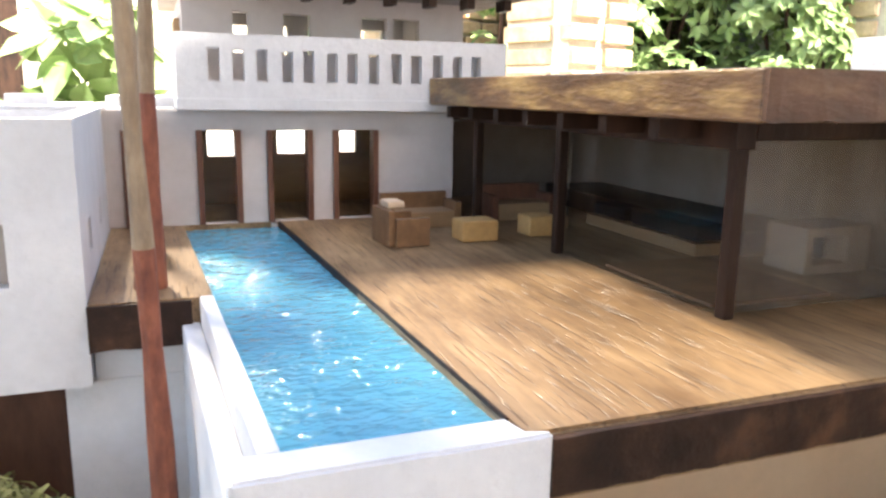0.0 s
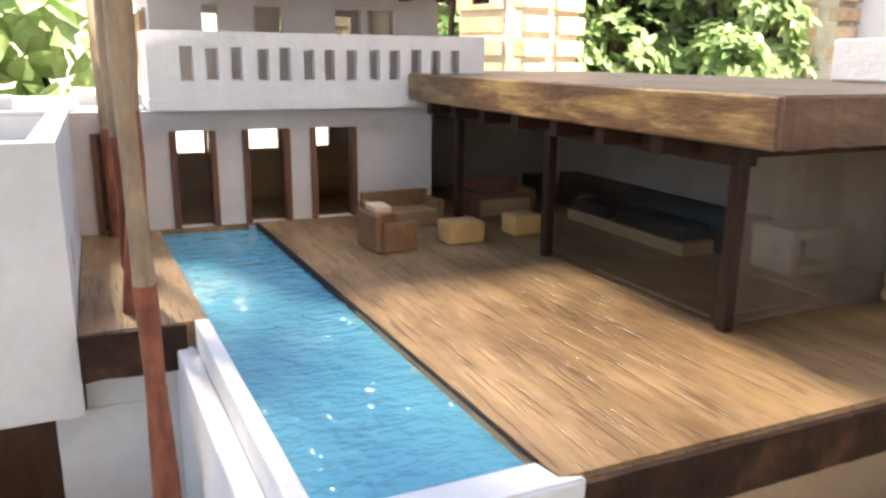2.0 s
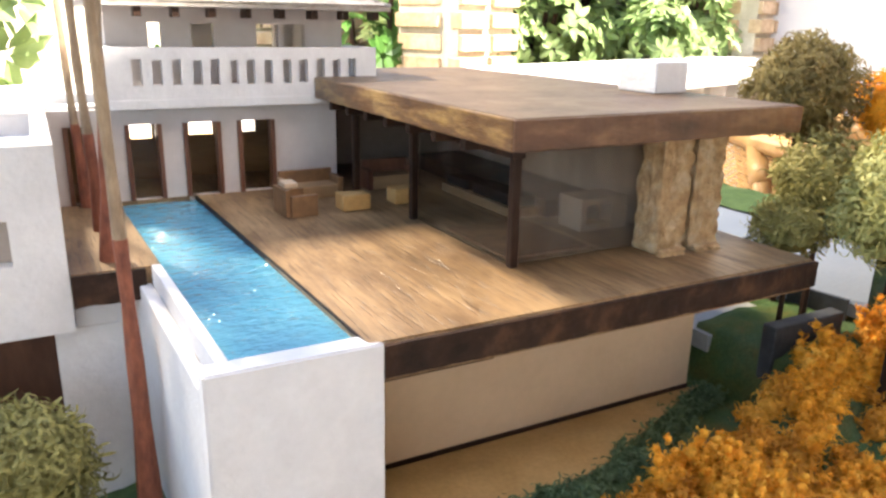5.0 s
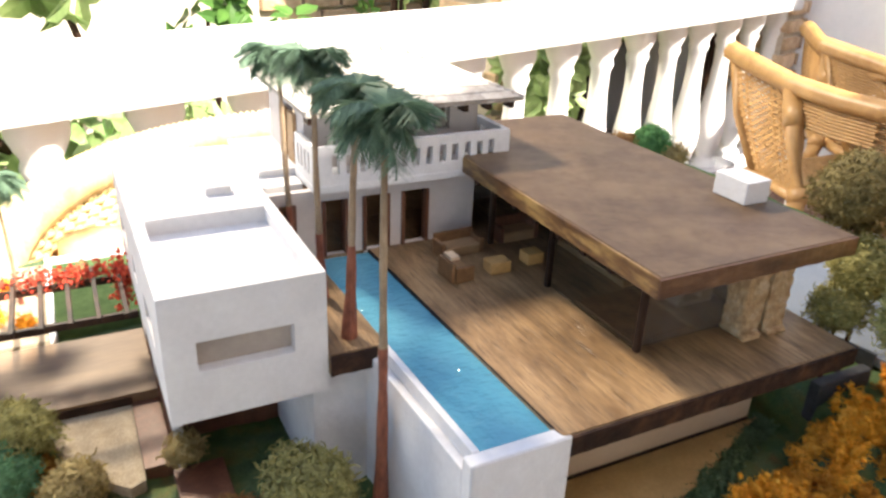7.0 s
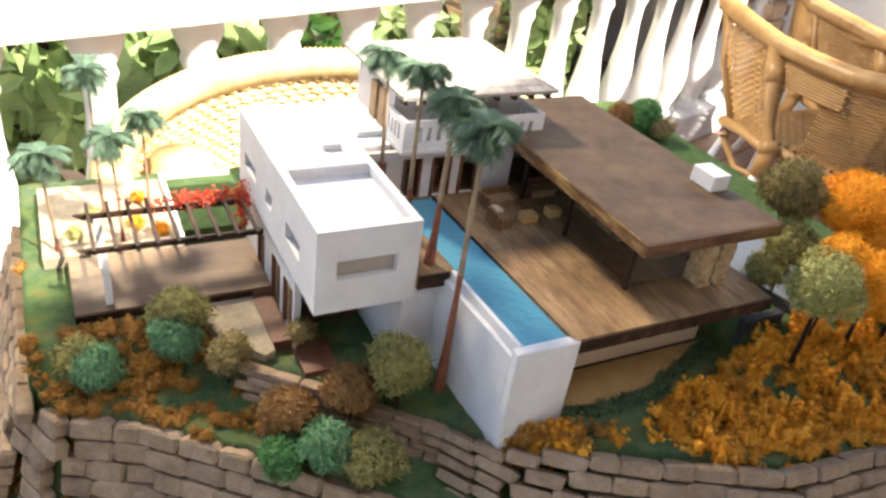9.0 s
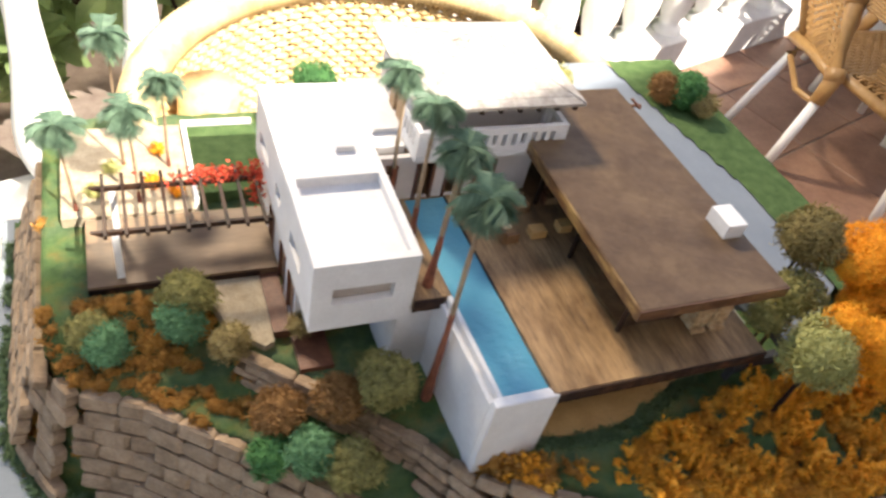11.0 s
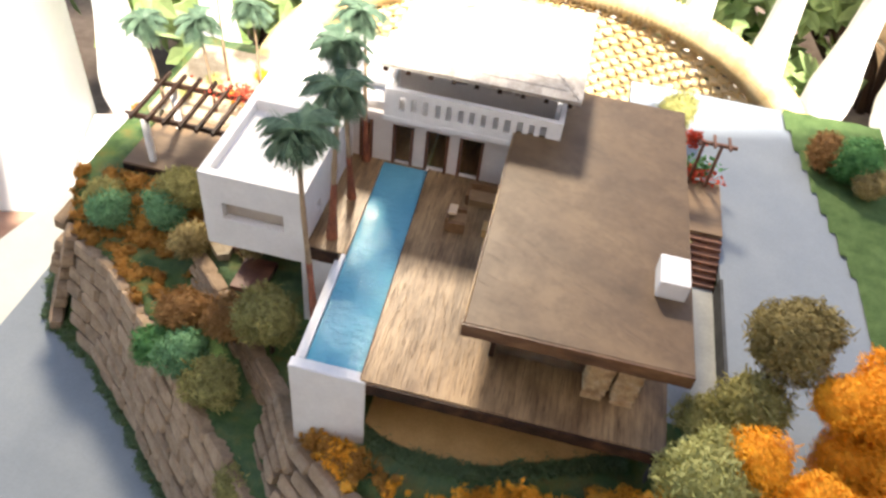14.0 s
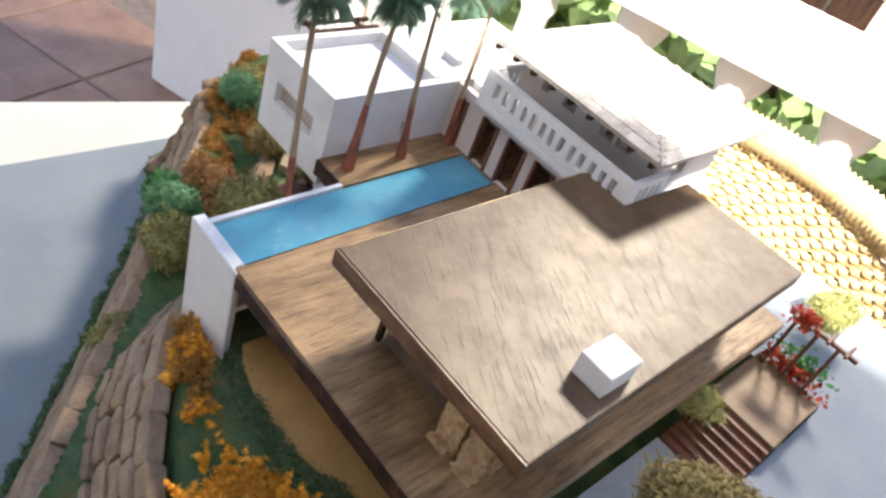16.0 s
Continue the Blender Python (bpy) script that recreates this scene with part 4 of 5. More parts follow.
def frond_palm(name, label, base, top, crown, seed, foot=0.05, thick=0.0032, fronds=20):
    rnd = random.Random(seed)
    b, t = Vector(base), Vector(top)
    tree = thing(name, label, "palm tree", at=base, group="model palms")
    rel = t - b
    L = rel.length
    pts = [rel * f + Vector((math.sin(f * 5 + seed) * 0.0016, math.cos(f * 4 + seed) * 0.0016, 0)) * f for f in [i / 10 for i in range(11)]]
    nf = max(2, int(11 * foot / L) + 1)
    tr = [thick * (1.0 - 0.45 * i / 10) * (1 + 0.10 * math.sin(i * 9.1)) for i in range(11)]
    bm = tube(bmesh.new(), pts[nf - 1:], tr[nf - 1:], 8)
    part("trunk", bm, PALM_TRUNK, tree, "pale thin trunk")
    fr = [tr[i] * (1.05 + 0.75 * (1 - i / max(1, nf - 1)) ** 2) for i in range(nf)]
    bm = tube(bmesh.new(), [pts[0] - Vector((0, 0, 0.002))] + pts[1:nf], fr, 9)
    part("trunk_foot", bm, PALM_FOOT, tree, "red brown fibrous foot")
    bm = bmesh.new()
    for k in range(fronds):
        a = 2 * math.pi * (k * 0.381966) + rnd.uniform(-0.2, 0.2)
        lift = rnd.uniform(-0.75, 1.2)
        d = Vector((math.cos(a), math.sin(a), lift)).normalized()
        ln = crown * rnd.uniform(0.55, 1.08)
        p, prev, n = Vector(rel), None, 9
        sidev = Vector((-math.sin(a), math.cos(a), 0))
        rib = []
        for i in range(n + 1):
            rib.append(p.copy())
            d = (d + Vector((0, 0, -0.19)) + Vector((rnd.gauss(0, 0.07), rnd.gauss(0, 0.07), 0))).normalized()
            p = p + d * (ln / n)
        for i in range(1, n + 1):
            dirv = (rib[i] - rib[i - 1]).normalized()
            leaf = ln * 0.52 * math.sin(math.pi * min(0.95, (i + 0.8) / (n + 1.5)))
            for sg in (-1, 1):
                for h in (0.0, 0.33, 0.67):
                    o = rib[i - 1].lerp(rib[i], h)
                    tip = o + (sidev * sg * 0.85 + dirv * 0.75 + Vector((0, 0, -0.25 + rnd.uniform(-0.2, 0.2)))).normalized() * leaf
                    wv = dirv * leaf * 0.09 + Vector((0, 0, leaf * 0.05))
                    v = [bm.verts.new(q) for q in (o - wv, o + wv, tip)]
                    bm.faces.new(v)
        tube(bm, rib, [crown * 0.014] * (n + 1), 3, cap=False)
    part("crown", bm, PALM_GREEN, tree, "drooping feathery green fronds")
    return tree


frond_palm("palm_tree", "tall model palm rooted beside the pool wall", (-0.0685, 0.092, 0.885), (-0.071, 0.080, 1.166), 0.036, 1, foot=0.14, thick=0.0034, fronds=42)
frond_palm("palm_tree", "model palm with red foot on the side deck", (-0.070, 0.144, 1.0), (-0.062, 0.146, 1.163), 0.034, 2, foot=0.060, thick=0.0032, fronds=42)
frond_palm("palm_tree", "model palm with red foot on the side deck", (-0.069, 0.202, 1.0), (-0.075, 0.192, 1.174), 0.033, 3, foot=0.050, thick=0.0028, fronds=40)
frond_palm("palm_tree", "model palm with red foot beside the house wall", (-0.072, 0.262, 1.0), (-0.079, 0.262, 1.165), 0.032, 4, foot=0.050, thick=0.0026, fronds=40)
for k, (x, y, z) in enumerate(((-0.334, 0.479, 1.078), (-0.283, 0.470, 1.028), (-0.321, 0.409, 1.031), (-0.388, 0.402, 1.020))):
    frond_palm("palm_tree", "small model palm behind the pergola", (x + 0.004, y + 0.004, 0.886), (x, y, z), 0.036, 10 + k, foot=0.03, thick=0.0022, fronds=34)

# ---- house details ----
for a, b in D:
    dr = part("doorway", boxed(a + 0.0028, b - 0.0028, 0.2725, 0.2738, 1.0005, 1.0465), GLASS, house, "glazed garden door")
    part("jamb", boxed(a - 0.0002, a + 0.0026, 0.2655, 0.2752, 1.0002, 1.0470, bevel=0.0003), REDWOOD, dr)
    part("jamb", boxed(b - 0.0026, b + 0.0002, 0.2655, 0.2752, 1.0002, 1.0470, bevel=0.0003), REDWOOD, dr)
part("side_wall", boxed(0.0830, 0.0885, 0.2746, 0.339, 1.0, 1.0565), WHITE_SHADED, house)
part("room_back", wall_xz(bmesh.new(), -0.089, 0.0828, 0.335, 0.3398, 1.0002, 1.0498, [(-0.038, -0.023, 1.0285, 1.0435), (0.002, 0.019, 1.0295, 1.0440), (0.040, 0.050, 1.0300, 1.0430)]), TANWOOD, house, "brown wooden back wall with small bright windows")
for k in range(9):
    x = -0.058 + 0.0215 * k
    part("rafter_end", boxed(x, x + 0.0042, 0.2605, 0.272, 1.1105, 1.1160), DARKWOOD, house)
for (xa, xb, za, zb) in UW:
    part("window_pane", boxed(xa + 0.0004, xb - 0.0004, 0.3042, 0.3052, za + 0.0004, zb - 0.0004), GLASS, house)
for y in (0.318, 0.342):
    part("shutter", boxed(-0.0535, -0.0503, y, y + 0.016, 1.0630, 1.104, bevel=0.0003), TANWOOD, house, "brown wooden shutter")
# shingle courses on the hip roof
rows = 9
shingle = boxed(-0.5, 0.5, -0.5, 0.5, -0.5, 0.5, bevel=0.06, seg=1)
shingle_mesh = mesh_of("shingle", shingle, SHINGLE)
apex = (Vector((0.018, 0.344, 1.150)), Vector((0.042, 0.344, 1.150)))
faces = [((ex0, ey0), (ex1, ey0), apex[0], apex[1]), ((ex1, ey0), (ex1, ey1), apex[1], apex[1]), ((ex0, ey1), (ex0, ey0), apex[0], apex[0])]
count = 0
for (a, b, c, d) in faces:
    A, B = Vector((*a, 1.1192)), Vector((*b, 1.1192))
    nrm = (B - A).cross(c - A).normalized()
    along = (B - A).normalized()
    up = nrm.cross(along)
    for r in range(rows):
        f0, f1 = r / rows, (r + 1) / rows
        p0, p1 = A.lerp(c, f0), B.lerp(d, f0)
        n = max(1, int((p1 - p0).length / 0.0165))
        q0, q1 = A.lerp(c, f1), B.lerp(d, f1)
        wid = (p1 - p0).length / n
        ht = ((q0 + q1) / 2 - (p0 + p1) / 2).length
        for k in range(n):
            if count >= 296:
                break
            ctr = p0.lerp(p1, (k + 0.5) / n).lerp(q0.lerp(q1, (k + 0.5) / n), 0.5) + nrm * 0.0006
            ob = new("shingle", shingle_mesh)
            ob.parent = hip
            m3 = Matrix((along, up, nrm)).transposed().to_4x4()
            shrink = 0.97 if f1 < 0.99 else 0.7
            ob.matrix_basis = Matrix.Translation(ctr) @ m3 @ Matrix.Rotation(-0.05, 4, "X") @ Matrix.Diagonal((wid * shrink, ht * 1.08, 0.0013, 1))
            count += 1
for a, b in ((Vector((ex1, ey0, 1.1195)), apex[1]), (Vector((ex0, ey0, 1.1195)), apex[0]), (Vector((ex1, ey1, 1.1195)), apex[1]), (Vector((ex0, ey1, 1.1195)), apex[0]), (apex[0], apex[1])):
    part("ridge", tube(bmesh.new(), [a + Vector((0, 0, 0.0006)), b + Vector((0, 0, 0.0008))], 0.0012, 6), SHINGLE, hip)

# pavilion details
part("edge_board", boxed(0.0708, 0.0724, 0.0196, 0.2582, 1.0608, 1.0741, bevel=0.0007), EDGEWOOD, great, "gilded rough wooden edge")
part("edge_board", worn_strip(0.0708, 0.2388, 0.0180, 0.0194, 1.0612, 1.0738, 3.0), ROOFEDGE, great, "rough brown wooden edge")
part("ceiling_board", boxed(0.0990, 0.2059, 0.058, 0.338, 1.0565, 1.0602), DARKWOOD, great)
for k in range(9):
    y = 0.066 + 0.029 * k
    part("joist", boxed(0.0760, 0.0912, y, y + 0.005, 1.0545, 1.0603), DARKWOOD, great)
glass = part("glass_front", boxed(0.0992, 0.1925, 0.0572, 0.0580, 1.0004, 1.0540), PLASTIC, great, "clear plastic glazing, scratched")
part("glass_side", boxed(0.0955, 0.0965, 0.0570, 0.1520, 1.0004, 1.0515), GLASS, great, "clear plastic glazing")
for o in great.children:
    if o.name.startswith("glass"):
        o.visible_shadow = False
part("kitchen_bench", boxed(0.165, 0.2055, 0.124, 0.30, 1.0005, 1.0115, bevel=0.0005), DARKWOOD, great, "dark bench along the wall")
bm = wall_xz(bmesh.new(), 0.1640, 0.1960, 0.0895, 0.110, 1.0005, 1.0185, [(0.1675, 0.1850, 1.0040, 1.0150)])
fire = solo("fireplace", bm, DIMCARD, "card fireplace box with a dark square opening, indoor shade in its colour", "fireplace")
part("hearth", boxed(0.1677, 0.1848, 0.100, 0.1095, 1.0042, 1.0148), CHAR, fire)
lounge = thing("low_bench", "low tan wooden bench with black cushions in the pavilion", "bench", at=(0.146, 0.174, 1.0003), rz=-90)
part("bench_body", boxed(-0.044, 0.044, 0.0, 0.018, 0, 0.0055, bevel=0.0004), TANWOOD, lounge)
part("bench_cushion", boxed(-0.040, -0.012, 0.0015, 0.0170, 0.0057, 0.0120, bevel=0.0014), CHAR, lounge, "black cushion")
part("bench_cushion", boxed(-0.006, 0.042, 0.0015, 0.0170, 0.0057, 0.0130, bevel=0.0014), CHAR, lounge, "black cushion")

# rough stone pier under the roof: two crumbling columns side by side
pier = thing("stone_pier", "rough tan stone pier in two columns carrying the roof", "pier")


def crumbly(x0, x1, y0, y1, z0, z1, seed):
    """A column of crumbling stone."""
    bm = boxed(x0, x1, y0, y1, z0, z1)
    bmesh.ops.subdivide_edges(bm, edges=bm.edges[:], cuts=20, use_grid_fill=True)
    mid = Vector(((x0 + x1) / 2, (y0 + y1) / 2, 0))
    for v in bm.verts:
        out = Vector((v.co.x - mid.x, v.co.y - mid.y, 0)).normalized()
        p = v.co + Vector((seed, 0, 0))
        d = 0.0016 * noise.noise(p * 130) + 0.0020 * noise.noise(p * 380) + 0.0014 * noise.noise(p * 800)
        inner = min(1.0, (v.co.z - z0) / 0.004 + 0.6) if v.co.z < (z0 + z1) / 2 else 1.0
        if z0 + 1e-5 < v.co.z < z1 - 1e-5:
            v.co += out * d * inner + Vector((0, 0, 0.0008 * noise.noise(p * 410 + Vector((9, 0, 0)))))
    return bm


part("column", crumbly(0.1725, 0.1910, 0.0400, 0.0560, 0.9995, 1.0608, 0.0), ROUGHSTONE, pier, smooth=True)
part("column", crumbly(0.1945, 0.2135, 0.0395, 0.0560, 0.9995, 1.0608, 3.0), ROUGHSTONE, pier, smooth=True)
for x in (0.1800, 0.2040):
    bm = crumbly(x - 0.0085, x + 0.0075, 0.0345, 0.0388, 0.9998, 1.0032, x * 50)
    part("foot_stone", bm, ROUGHSTONE, pier, "pale flat stone at the pier foot")

# wall under the deck, sand
base = thing("lower_floor", "cream lower storey under the wooden deck", "storey")
part("front_wall", boxed(0.0030, 0.2165, 0.0500, 0.0540, 0.880, 0.9843), CREAM, base)
part("corner_post", boxed(0.0018, 0.0058, 0.0455, 0.0487, 0.880, 0.9843), REDWOOD, base, "red brown corner post")
part("side_wall", boxed(0.2125, 0.2165, 0.0541, 0.25, 0.880, 0.9843), TANWOOD, base)
part("lintel", boxed(0.020, 0.085, 0.0493, 0.0499, 0.9570, 0.9842), DARKWOOD, base)
part("foot_line", boxed(0.0060, 0.2165, 0.0492, 0.0499, 0.9120, 0.9150), DARKWOOD, base)
solo("sand_yard", plate(bmesh.new(), [(0.0018, 0.0485), (0.0018, 0.018), (0.020, 0.008), (0.055, 0.001), (0.090, 0.000), (0.130, 0.010), (0.178, 0.030), (0.225, 0.0485)], 0.900, 0.9130), SAND, "yellow sand coloured card yard in front of the lower storey", "yard")

# furniture
def block_seat(name, label, x, y, w, d, h, back, mat_body, mat_seat, rz=0.0, arms=True):
    s = thing(name, label, name.replace("_", " "), at=(x, y, 1.0003), rz=rz)
    part("seat", boxed(-w / 2 + 0.002, w / 2 - 0.002, -d / 2, d / 2 - 0.002, 0, h, bevel=0.0004), mat_seat, s)
    part("backrest", boxed(-w / 2, w / 2, d / 2 - 0.0019, d / 2 + 0.001, 0, back, bevel=0.0004), mat_body, s)
    if arms:
        for sx in (-1, 1):
            part("armrest", boxed(sx * w / 2 - 0.0018, sx * w / 2 + 0.0018, -d / 2, d / 2 - 0.002, 0, h + 0.0045, bevel=0.0004), mat_body, s)
    return s


block_seat("armchair", "block armchair in brown wood on the deck", 0.036, 0.196, 0.021, 0.018, 0.008, 0.016, BROWNWOOD, TANWOOD, rz=95)
solo("cushion", boxed(0.028, 0.036, 0.190, 0.203, 1.0165, 1.0195, bevel=0.0008), CREAM, "small cream cushion on the armchair back", "cushion").rotation_euler.z = 0.0
block_seat("sofa", "block sofa in tan wood with open front", 0.058, 0.236, 0.036, 0.018, 0.008, 0.016, BROWNWOOD, TANWOOD, rz=2)
solo("ottoman", boxed(0.062, 0.080, 0.186, 0.200, 1.0003, 1.0100, bevel=0.0010), YELLOWWOOD, "yellow wooden block table on the deck", "coffee table", group="block tables")
solo("ottoman", boxed(0.098, 0.113, 0.190, 0.204, 1.0003, 1.0100, bevel=0.0010), YELLOWWOOD, "yellow wooden block table under the roof", "coffee table", group="block tables")
block_seat("sofa", "dark block sofa inside the pavilion", 0.118, 0.245, 0.034, 0.018, 0.009, 0.018, REDWOOD, TANWOOD, rz=0)
solo("rug", boxed(0.100, 0.150, 0.064, 0.126, 1.0003, 1.0012), BROWNWOOD, "brown rug inside the pavilion", "rug")

# ---- pergola terrace side ----
perg = thing("pergola", "brown wooden pergola with white post over the terrace", "pergola")
for y in (0.297, 0.365):
    bm = boxed(-0.366, -0.1878, y - 0.002, y + 0.002, 0.9600, 0.9660, bevel=0.0005)
    for v in bm.verts:
        if v.co.x < -0.36 and v.co.z < 0.963:
            v.co.x += 0.008
    part("beam", bm, DARKWOOD, perg)
    part("post", boxed(-0.347, -0.340, y - 0.0032, y + 0.0032, 0.8995, 0.9598, bevel=0.0008), WHITE, perg, "white post")
for k in range(9):
    x = -0.352 + 0.0195 * k
    part("rafter", boxed(x - 0.0018, x + 0.0018, 0.284, 0.380, 0.9662, 0.9712, bevel=0.0004), DARKWOOD, perg)
rnd = random.Random(77)


def blossoms(name, label, c, size, n, seed, material):
    r = random.Random(seed)
    bm = bmesh.new()
    for _ in range(n):
        p = Vector(c) + Vector((r.gauss(0, size[0]), r.gauss(0, size[1]), r.gauss(0, size[2])))
        u = Vector((r.gauss(0, 1), r.gauss(0, 1), r.gauss(0, 1))).normalized()
        w = u.cross(Vector((r.gauss(0, 1), r.gauss(0, 1), r.gauss(0, 1)))).normalized()
        s = r.uniform(0.0015, 0.0034)
        bm.faces.new([bm.verts.new(p + q) for q in (u * s, w * s * 0.7, -u * s, -w * s * 0.7)])
    return solo(name, bm, material, label, "flowers", kind="stuff")


blossoms("climbing_flowers", "coral red climbing flowers on the far pergola beam", (-0.235, 0.366, 0.972), (0.024, 0.006, 0.0035), 520, 3, RED_FLOWER)
blossoms("climbing_flowers", "rust red creeper on the wing wall beside the pergola", (-0.194, 0.360, 0.962), (0.004, 0.010, 0.012), 320, 4, RED_FLOWER)
solo("gravel_court", plate(bmesh.new(), [(-0.262, 0.2848), (-0.262, 0.262), (-0.245, 0.215), (-0.214, 0.185), (-0.2035, 0.190), (-0.2035, 0.2848)], 0.870, 0.8896), GRAVEL, "pale gravel court beside the wing", "court")
solo("plank_path", boxed(-0.2030, -0.1825, 0.200, 0.2848, 0.870, 0.8908, bevel=0.0005), REDWOOD, "red brown plank path along the wing wall", "path")
solo("plank_path", boxed(-0.185, -0.150, 0.150, 0.196, 0.870, 0.8875, bevel=0.0005), REDWOOD, "red brown planks under the overhang", "path")
solo("lawn_bed", boxed(-0.252, -0.168, 0.415, 0.548, 0.885, 0.903, bevel=0.001), LAWN, "bright green lawn bed behind the pergola", "lawn")
solo("lawn_kerb", boxed(-0.258, -0.2522, 0.40, 0.556, 0.885, 0.908, bevel=0.0008), WHITE, "white kerb of the lawn bed", "kerb")
solo("lawn_kerb", boxed(-0.2521, -0.168, 0.549, 0.556, 0.885, 0.908, bevel=0.0008), WHITE, "white kerb of the lawn bed", "kerb")
solo("pale_court", boxed(-0.40, -0.2585, 0.392, 0.556, 0.885, 0.9005), GRAVEL, "pale sunlit gravel court behind the pergola", "court")
for k, (x, y) in enumerate(((-0.300, 0.440), (-0.365, 0.430), (-0.275, 0.420), (-0.345, 0.470), (-0.29, 0.50))):
    lichen_bush("lichen_bush", "yellow lichen clump in the pale court", (x, y, 0.8995), 0.009, (LICHEN_ORANGE, LICHEN_PALE)[k % 2], 60 + k)

# ---- porch, steps and lower court ----
porch = solo("porch_terrace", boxed(0.2410, 0.3045, 0.297, 0.386, 0.950, 0.9710, bevel=0.0006), TERRACEWOOD, "brown wooden porch terrace above the steps", "terrace")
steps = thing("garden_steps", "red brown wooden steps going down to the grey court", "steps")
for k in range(7):
    y1 = 0.2968 - 0.0065 * k
    part("step", boxed(0.2425, 0.3050, y1 - 0.0068, y1, 0.930, 0.9668 - 0.0045 * k, bevel=0.0004), REDWOOD, steps)
solo("lower_court", plate(bmesh.new(), [(0.2412, 0.2505), (0.2412, 0.06), (0.318, 0.06), (0.3045, 0.14), (0.3045, 0.2505)], 0.925, 0.9355), COURT, "grey lower court beside the pavilion", "court")
solo("court_wall", boxed(0.2430, 0.3000, 0.0170, 0.0260, 0.900, 0.9560, bevel=0.0012), DARKSTONE, "dark grey stone wall holding the lower court", "retaining wall")
solo("drive_kerb", plate(bmesh.new(), [(0.3052, 0.2505), (0.3052, 0.12), (0.322, 0.03), (0.325, 0.031), (0.3085, 0.121), (0.3085, 0.2505)], 0.925, 0.9548), DARKSTONE, "thin dark retaining edge of the drive", "kerb")
mini = thing("porch_pergola", "small red brown pergola with flowers on the porch", "pergola")
for x in (0.249, 0.268, 0.287):
    part("post", boxed(x - 0.0015, x + 0.0015, 0.3735, 0.3765, 0.9712, 1.0265), REDWOOD, mini)
part("beam", boxed(0.240, 0.303, 0.3732, 0.3768, 1.0267, 1.0300, bevel=0.0004), REDWOOD, mini)
for x in (0.247, 0.262, 0.278, 0.294):
    part("rafter", boxed(x - 0.0013, x + 0.0013, 0.364, 0.386, 1.0302, 1.0330), REDWOOD, mini)
blossoms("flower_bed", "dark red flowers at the porch pergola foot", (0.268, 0.384, 0.978), (0.016, 0.004, 0.005), 380, 5, RED_FLOWER)
blossoms("flower_bed", "green leaves between the porch flowers", (0.272, 0.390, 0.986), (0.014, 0.004, 0.006), 260, 6, LICHEN_GREEN)
blossoms("climbing_flowers", "red flowers on the porch pergola beam", (0.252, 0.375, 1.030), (0.007, 0.004, 0.004), 190, 7, RED_FLOWER)

# ---- the terrace round the table ----
def ring_path(n, th0, th1):
    return [radians(th0 + (th1 - th0) * i / (n - 1)) for i in range(n)]


tub = thing("wicker_armchair", "honey coloured wicker tub armchair with rounded back", "armchair", at=(0.075, 0.60, 0), rz=0)
RX, RY = 0.385, 0.31


def shell(th, v):
    """The inside of the chair back: th round it, v from seat (0) to rim (1)."""
    f = 0.80 + 0.20 * v
    lift = max(0.0, math.sin(th))
    return Vector((RX * f * math.cos(th), RY * f * math.sin(th), 0.40 + v * (0.47 + 0.055 * lift)))


ths = ring_path(97, -12, 192)
bm = bmesh.new()
for r in range(46):
    v = (r + 0.5) / 47
    pts = []
    for i, th in enumerate(ths):
        p = shell(th, v)
        nrm = Vector((math.cos(th), math.sin(th), 0))
        pts.append(p + nrm * (0.0052 if (i + r) % 2 else -0.0052))
    tube(bm, pts, 0.0066, 4, cap=False)
part("weave", bm, WICKER, tub, smooth=True)
for i in range(0, 97, 2):
    part("stake", tube(bmesh.new(), [shell(ths[i], v) for v in (0.0, 0.35, 0.7, 1.0)], 0.0045, 5), WICKER, tub)
fine = ring_path(289, -12, 192)
bm = tube(bmesh.new(), [shell(th, 1.0) for th in fine], [0.030 if i % 2 else 0.0245 for i in range(289)], 10)
part("rim", bm, WICKER, tub, "cane wrapped round wicker rim", smooth=True)
part("seat", tube(bmesh.new(), [(0, 0, 0.36), (0, 0, 0.375), (0, 0, 0.40)], [0.30, 0.33, 0.31], 28), WICKER, tub)
bm = boxed(-0.24, 0.24, -0.24, 0.20, 0.405, 0.455, bevel=0.02)
solo("seat_cushion", turned(bm, pose(0.075, 0.60, 0)), CHECK, "blue and white checked seat cushion in the wicker armchair", "cushion")
for a in (40, 140, 220, 320):
    x, y = 0.29 * math.cos(radians(a)), 0.25 * math.sin(radians(a))
    part("leg", tube(bmesh.new(), [(x, y, 0.0), (x * 0.96, y * 0.96, 0.37)], [0.016, 0.018], 8), RATTAN, tub)
solo("cane_roll", tube(bmesh.new(), [(-0.20, 0.70, 0.60), (-0.205, 0.705, 0.72), (-0.205, 0.705, 0.86)], [0.055, 0.05, 0.045], 14), WICKER, "wound cane roll standing in the wicker chair", "cane roll", smooth=True)


